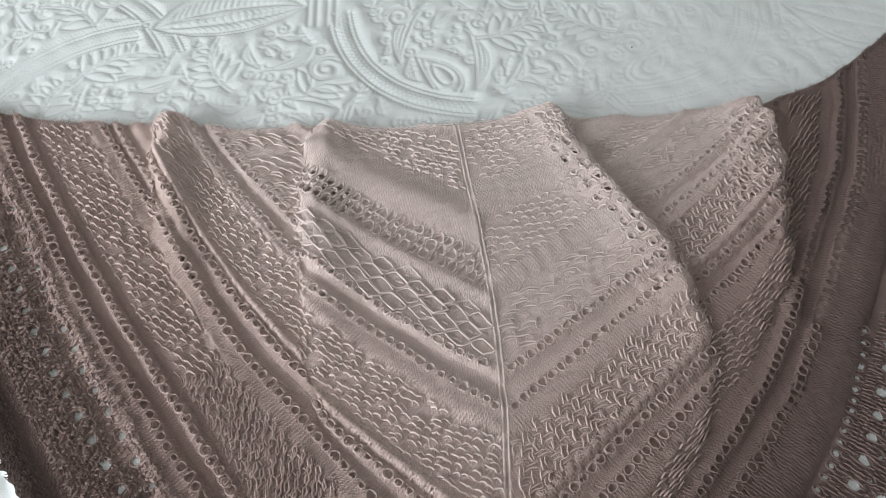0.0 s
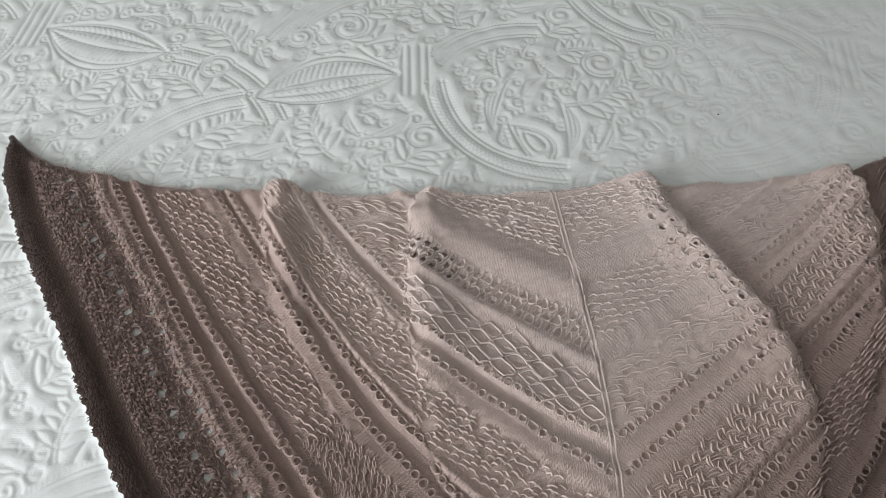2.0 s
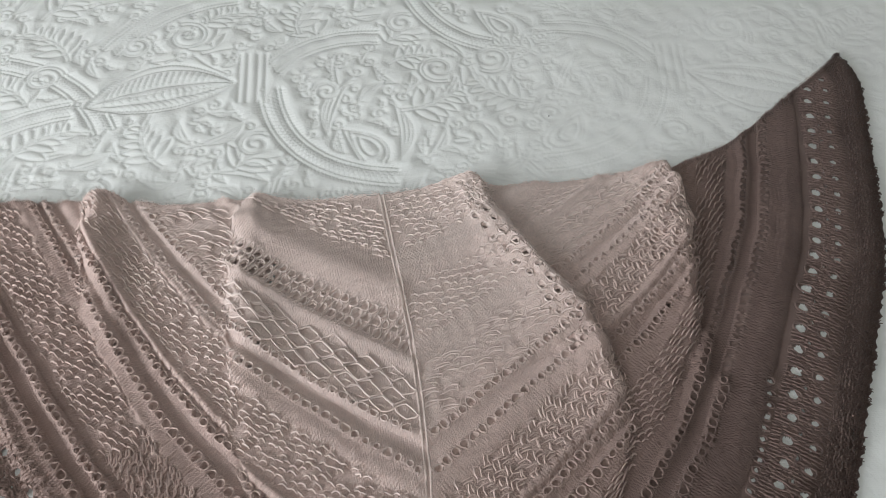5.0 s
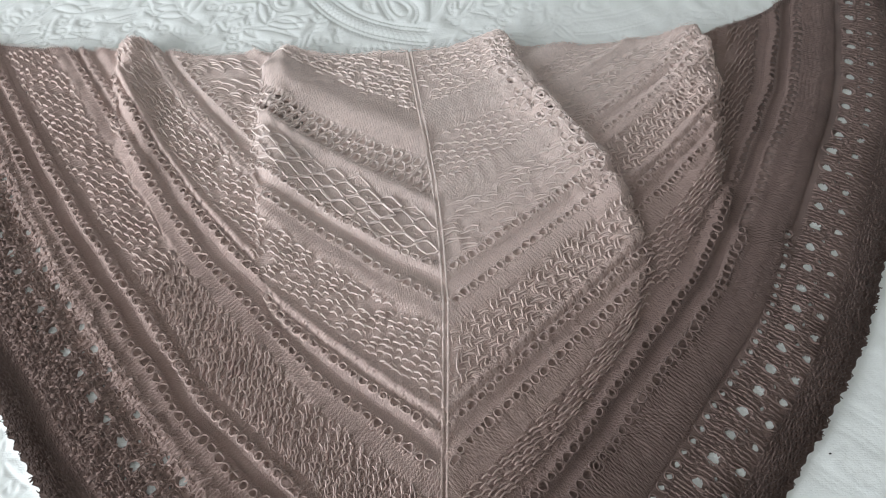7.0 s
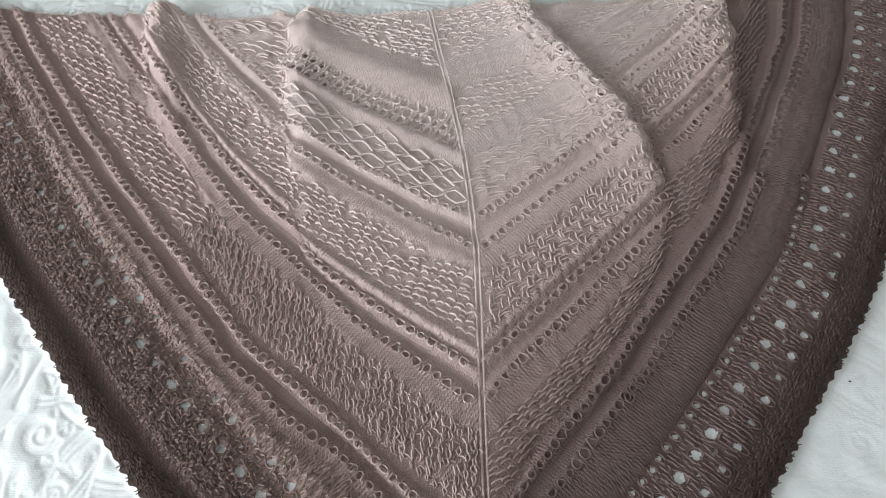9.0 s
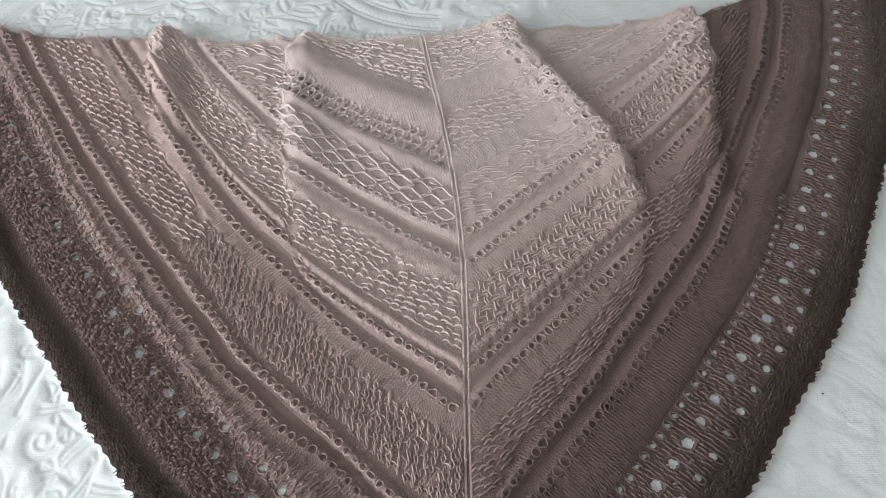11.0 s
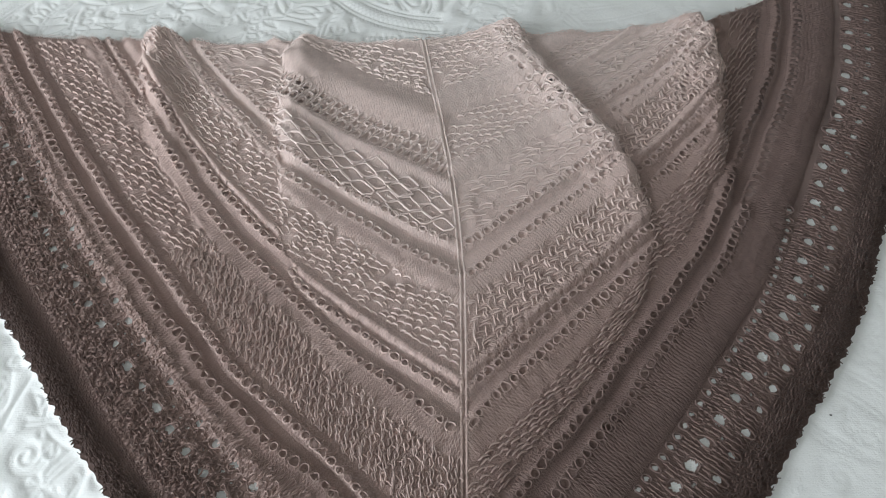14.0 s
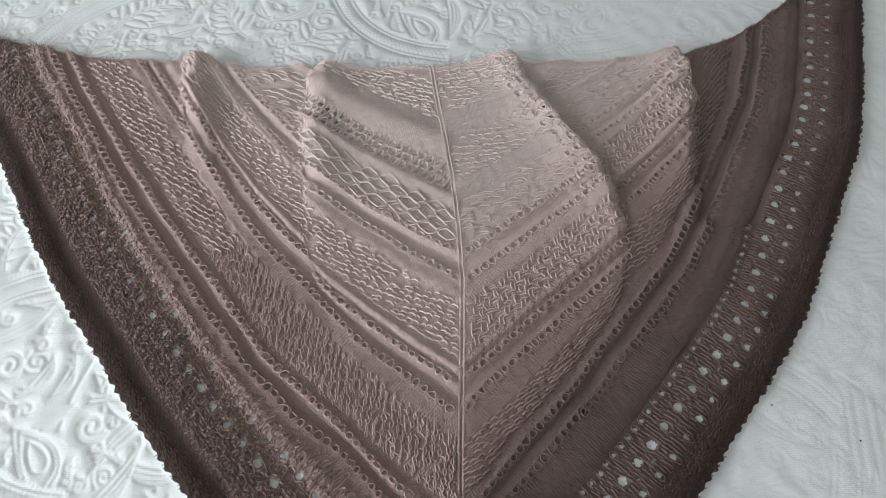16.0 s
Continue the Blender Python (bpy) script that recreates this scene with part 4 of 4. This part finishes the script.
def rosette(c, size):
    t = np.linspace(0, 6.28, 70)
    for k, lobes in ((1.0, 6), (0.72, 6), (0.3, 0)):
        rr = size * k * (1 + (0.14 * np.cos(lobes * t) if lobes else 0))
        stroke(np.stack([c[0] + rr * np.cos(t), c[1] + rr * np.sin(t)], -1), near)


def medallion(ox, oy, flip):
    """One repeat of the damask: a leaf tied to two ribbons, with drops, scrolls and sprays round it."""
    P = lambda a, b: (ox + flip * a, oy + b)
    leaf(P(-0.25, -0.07), P(-0.025, -0.012), 0.20)
    for d in (-0.021, -0.008, 0.008, 0.021):
        stroke((P(d - 0.004, 0.052), P(d + 0.004, -0.058)), near)
    settle()
    ribbon(P(0.028, 0.018), P(0.20, 0.10), 0.14 * flip, 0.017)
    ribbon(P(0.030, -0.03), P(0.235, -0.215), -0.20 * flip + 0.0, 0.018)
    ribbon(P(-0.27, -0.075), P(-0.46, -0.225), -0.12 * flip, 0.018)
    settle()
    drop(P(0.185, -0.145), 2.2 if flip > 0 else 0.94, 0.05)
    rosette(P(-0.262, -0.062), 0.016)
    for a, b, s, t, w in ((-0.33, -0.005, 0.034, 0.4, 1), (-0.12, 0.10, 0.040, 2.0, -1), (0.10, 0.065, 0.028, 1.0, 1), (0.12, -0.035, 0.024, 3.0, -1),
                          (-0.20, 0.075, 0.026, 4.0, 1), (0.30, 0.02, 0.036, 5.2, -1), (-0.36, -0.145, 0.022, 2.6, -1), (0.02, -0.15, 0.030, 0.9, 1)):
        settle()
        scroll(P(a, b), s, t if flip > 0 else 3.14 - t, w * flip)
    for a, b, t, s, n, w in ((-0.11, -0.19, 1.9, 0.11, 5, 1), (-0.02, -0.21, 1.2, 0.12, 6, -1), (-0.34, -0.185, 0.5, 0.12, 5, 1), (-0.30, 0.04, 2.6, 0.12, 5, -1),
                             (-0.06, 0.06, 1.9, 0.10, 5, 1), (0.24, -0.08, 0.7, 0.12, 5, -1), (0.22, 0.03, 0.1, 0.09, 4, 1), (0.07, 0.11, 1.3, 0.10, 4, 1)):
        settle()
        frond(P(a, b), t if flip > 0 else 3.14 - t, s, n, w * flip)


for ox, oy, flip in ((-0.17, 0.995, 1), (0.52, 1.02, -1), (-0.84, 1.10, -1), (-0.62, 0.22, 1), (0.62, 0.13, -1), (-0.60, 0.62, 1), (0.72, 0.60, -1), (0.05, 1.28, 1), (-0.9, 0.62, -1)):
    medallion(ox, oy, flip)
    settle()
for _ in range(9000):
    c = (chance.uniform(-1.02, 1.02), chance.uniform(-0.06, 1.28))
    i, j = int((c[0] - gx[0]) / CELL), int((c[1] - gy[0]) / CELL)
    if near[max(j - 1, 0):j + 2, max(i - 1, 0):i + 2].min() > 0.0085:
        settle()
        pick, turn_, size_ = chance.random(), chance.uniform(0, 6.28), chance.uniform(0.05, 0.15)
        if pick < 0.85:
            while size_ > 0.028:
                ii_, jj_ = int((c[0] + size_ * math.cos(turn_) - gx[0]) / CELL), int((c[1] + size_ * math.sin(turn_) - gy[0]) / CELL)
                im_, jm_ = (i + ii_) // 2, (j + jj_) // 2
                if 0 <= ii_ < len(gx) and 0 <= jj_ < len(gy) and not taken[jj_, ii_] and not taken[jm_, im_]:
                    break
                turn_, size_ = turn_ + 0.9, size_ * 0.88
            plume(c, turn_, size_, chance.choice((3, 4, 4, 5)), chance.choice((1, -1)))
        elif pick < 0.97:
            scroll(c, chance.uniform(0.014, 0.026), turn_, chance.choice((1, -1)))
        else:
            rosette(c, chance.uniform(0.012, 0.02))

bx, by = np.meshgrid(gx, gy)
# the quilting is plump towards the window and pressed flat at the other side
plump = 1.0 - 0.76 * ease(0.02, 0.40, bx + 0.25 * (0.9 - by))
margin = ease(0, 0.03, np.minimum(np.minimum(bx - gx[0], gx[-1] - bx), np.minimum(by - gy[0], gy[-1] - by)))
bz = 0.0016 * (1 - np.exp(-(near / 0.0026) ** 2)) + 0.0020 * (1 - np.exp(-(near / 0.0110) ** 2)) - 0.0012 * np.exp(-(fine / 0.0019) ** 2)
bz = -0.0036 * margin + bz * plump * margin + 0.0036 * (1 - plump) * margin
bz = bz + (0.0022 * ripple(bx, by, 31, 0.22) + 0.0006 * ripple(bx, by, 32, 0.05)) * margin - 0.001
# cloth beneath the shawl is pressed down
hx = np.concatenate([low_line[:, 0], top_line[::-1, 0]])
hy = np.concatenate([low_line[:, 1], top_line[::-1, 1]])
below = np.zeros(bx.shape, bool)
for j in range(len(gy)):
    a, b = hy, np.roll(hy, -1)
    cut = (a <= gy[j]) != (b <= gy[j])
    at = np.sort(hx[cut] + (gy[j] - a[cut]) / (b[cut] - a[cut]) * (np.roll(hx, -1)[cut] - hx[cut]))
    for k in range(0, len(at) - 1, 2):
        below[j] |= (gx > at[k]) & (gx < at[k + 1])
soft = below.astype(float)
for _ in range(8):
    soft[1:-1, 1:-1] = (soft[1:-1, 1:-1] * 2 + soft[:-2, 1:-1] + soft[2:, 1:-1] + soft[1:-1, :-2] + soft[1:-1, 2:]) / 6
bz = np.where(soft > 0, np.minimum(bz, 0.0030) * (1 - soft) + 0.0035 * soft, bz)
bco = np.stack([bx, by, bz], -1).reshape(-1, 3)
bid = np.arange(bx.size).reshape(bx.shape)
B = 6
rows_n, cols_n = (len(gy) - 1) // B, (len(gx) - 1) // B
bid = bid[:rows_n * B + 1, :cols_n * B + 1]
bq = np.stack([bid[:-1, :-1], bid[:-1, 1:], bid[1:, 1:], bid[1:, :-1]], -1)
hidden = np.zeros((rows_n, cols_n), bool)
deep = soft > 0.999
for j in range(rows_n):
    for i in range(cols_n):
        hidden[j, i] = deep[j * B:j * B + B + 1, i * B:i * B + B + 1].all()
mask = np.repeat(np.repeat(hidden, B, 0), B, 1)
small = bq[~mask]
jj, ii = np.nonzero(hidden)
big = np.stack([bid[jj * B, ii * B], bid[jj * B, ii * B + B], bid[jj * B + B, ii * B + B], bid[jj * B + B, ii * B]], -1)
# plain rest of the cloth out to the bed's edges and down its sides
ex0, ex1, ey0, ey1 = gx[0], gx[cols_n * B], gy[0], gy[rows_n * B]
outer = ((-1.25, -0.55), (1.25, -0.55), (1.25, 1.62), (-1.25, 1.62))
inner = ((ex0, ey0), (ex1, ey0), (ex1, ey1), (ex0, ey1))
ring = [(*p, -0.001) for p in inner] + [(*p, -0.004) for p in outer] + [(p[0] * 1.02, 0.535 + (p[1] - 0.535) * 1.02, -0.03) for p in outer] + \
       [(p[0] * 1.04, 0.535 + (p[1] - 0.535) * 1.04, -0.46) for p in outer]
n0 = len(bco)
rq = [(n0 + 4 * k + i, n0 + 4 * k + 4 + i, n0 + 4 * k + 4 + (i + 1) % 4, n0 + 4 * k + (i + 1) % 4) for k in range(3) for i in range(4)]
spread = tagged(new("bedspread"), "white cotton matelasse bedspread quilted with leaves, ribbons and scrolls", "bedspread")
cloth = np.vstack([bco, np.array(ring)])
sheet("quilted_top", cloth, np.vstack([small, big]), CLOTH, spread)
sheet("plain_margin", cloth, np.array(rq[:4]), CLOTH, spread)
sheet("side_drop", cloth, np.array(rq[4:]), CLOTH, spread)
tagged(box("mattress", (-1.22, -0.52, FLOOR), (1.22, 1.59, -0.02), TICK), "pale mattress hidden beneath the white bedspread", "mattress")
for lx, ly in ((0.30, 0.898), (0.505, 0.163), (0.61, 0.119), (0.296, 1.205)):
    bm = bmesh.new()
    bmesh.ops.create_icosphere(bm, subdivisions=1, radius=0.0011)
    for p in bm.verts:
        p.co.z *= 0.6
        p.co.x *= 1.5
    me = bpy.data.meshes.new("lint_speck")
    bm.to_mesh(me)
    bm.free()
    me.materials.append(LINT)
    speck = new("lint_speck", me)
    speck.location = (lx, ly, 0.0010)
    tagged(speck, "tiny dark lint speck on the white bedspread", "lint", group="lint specks")
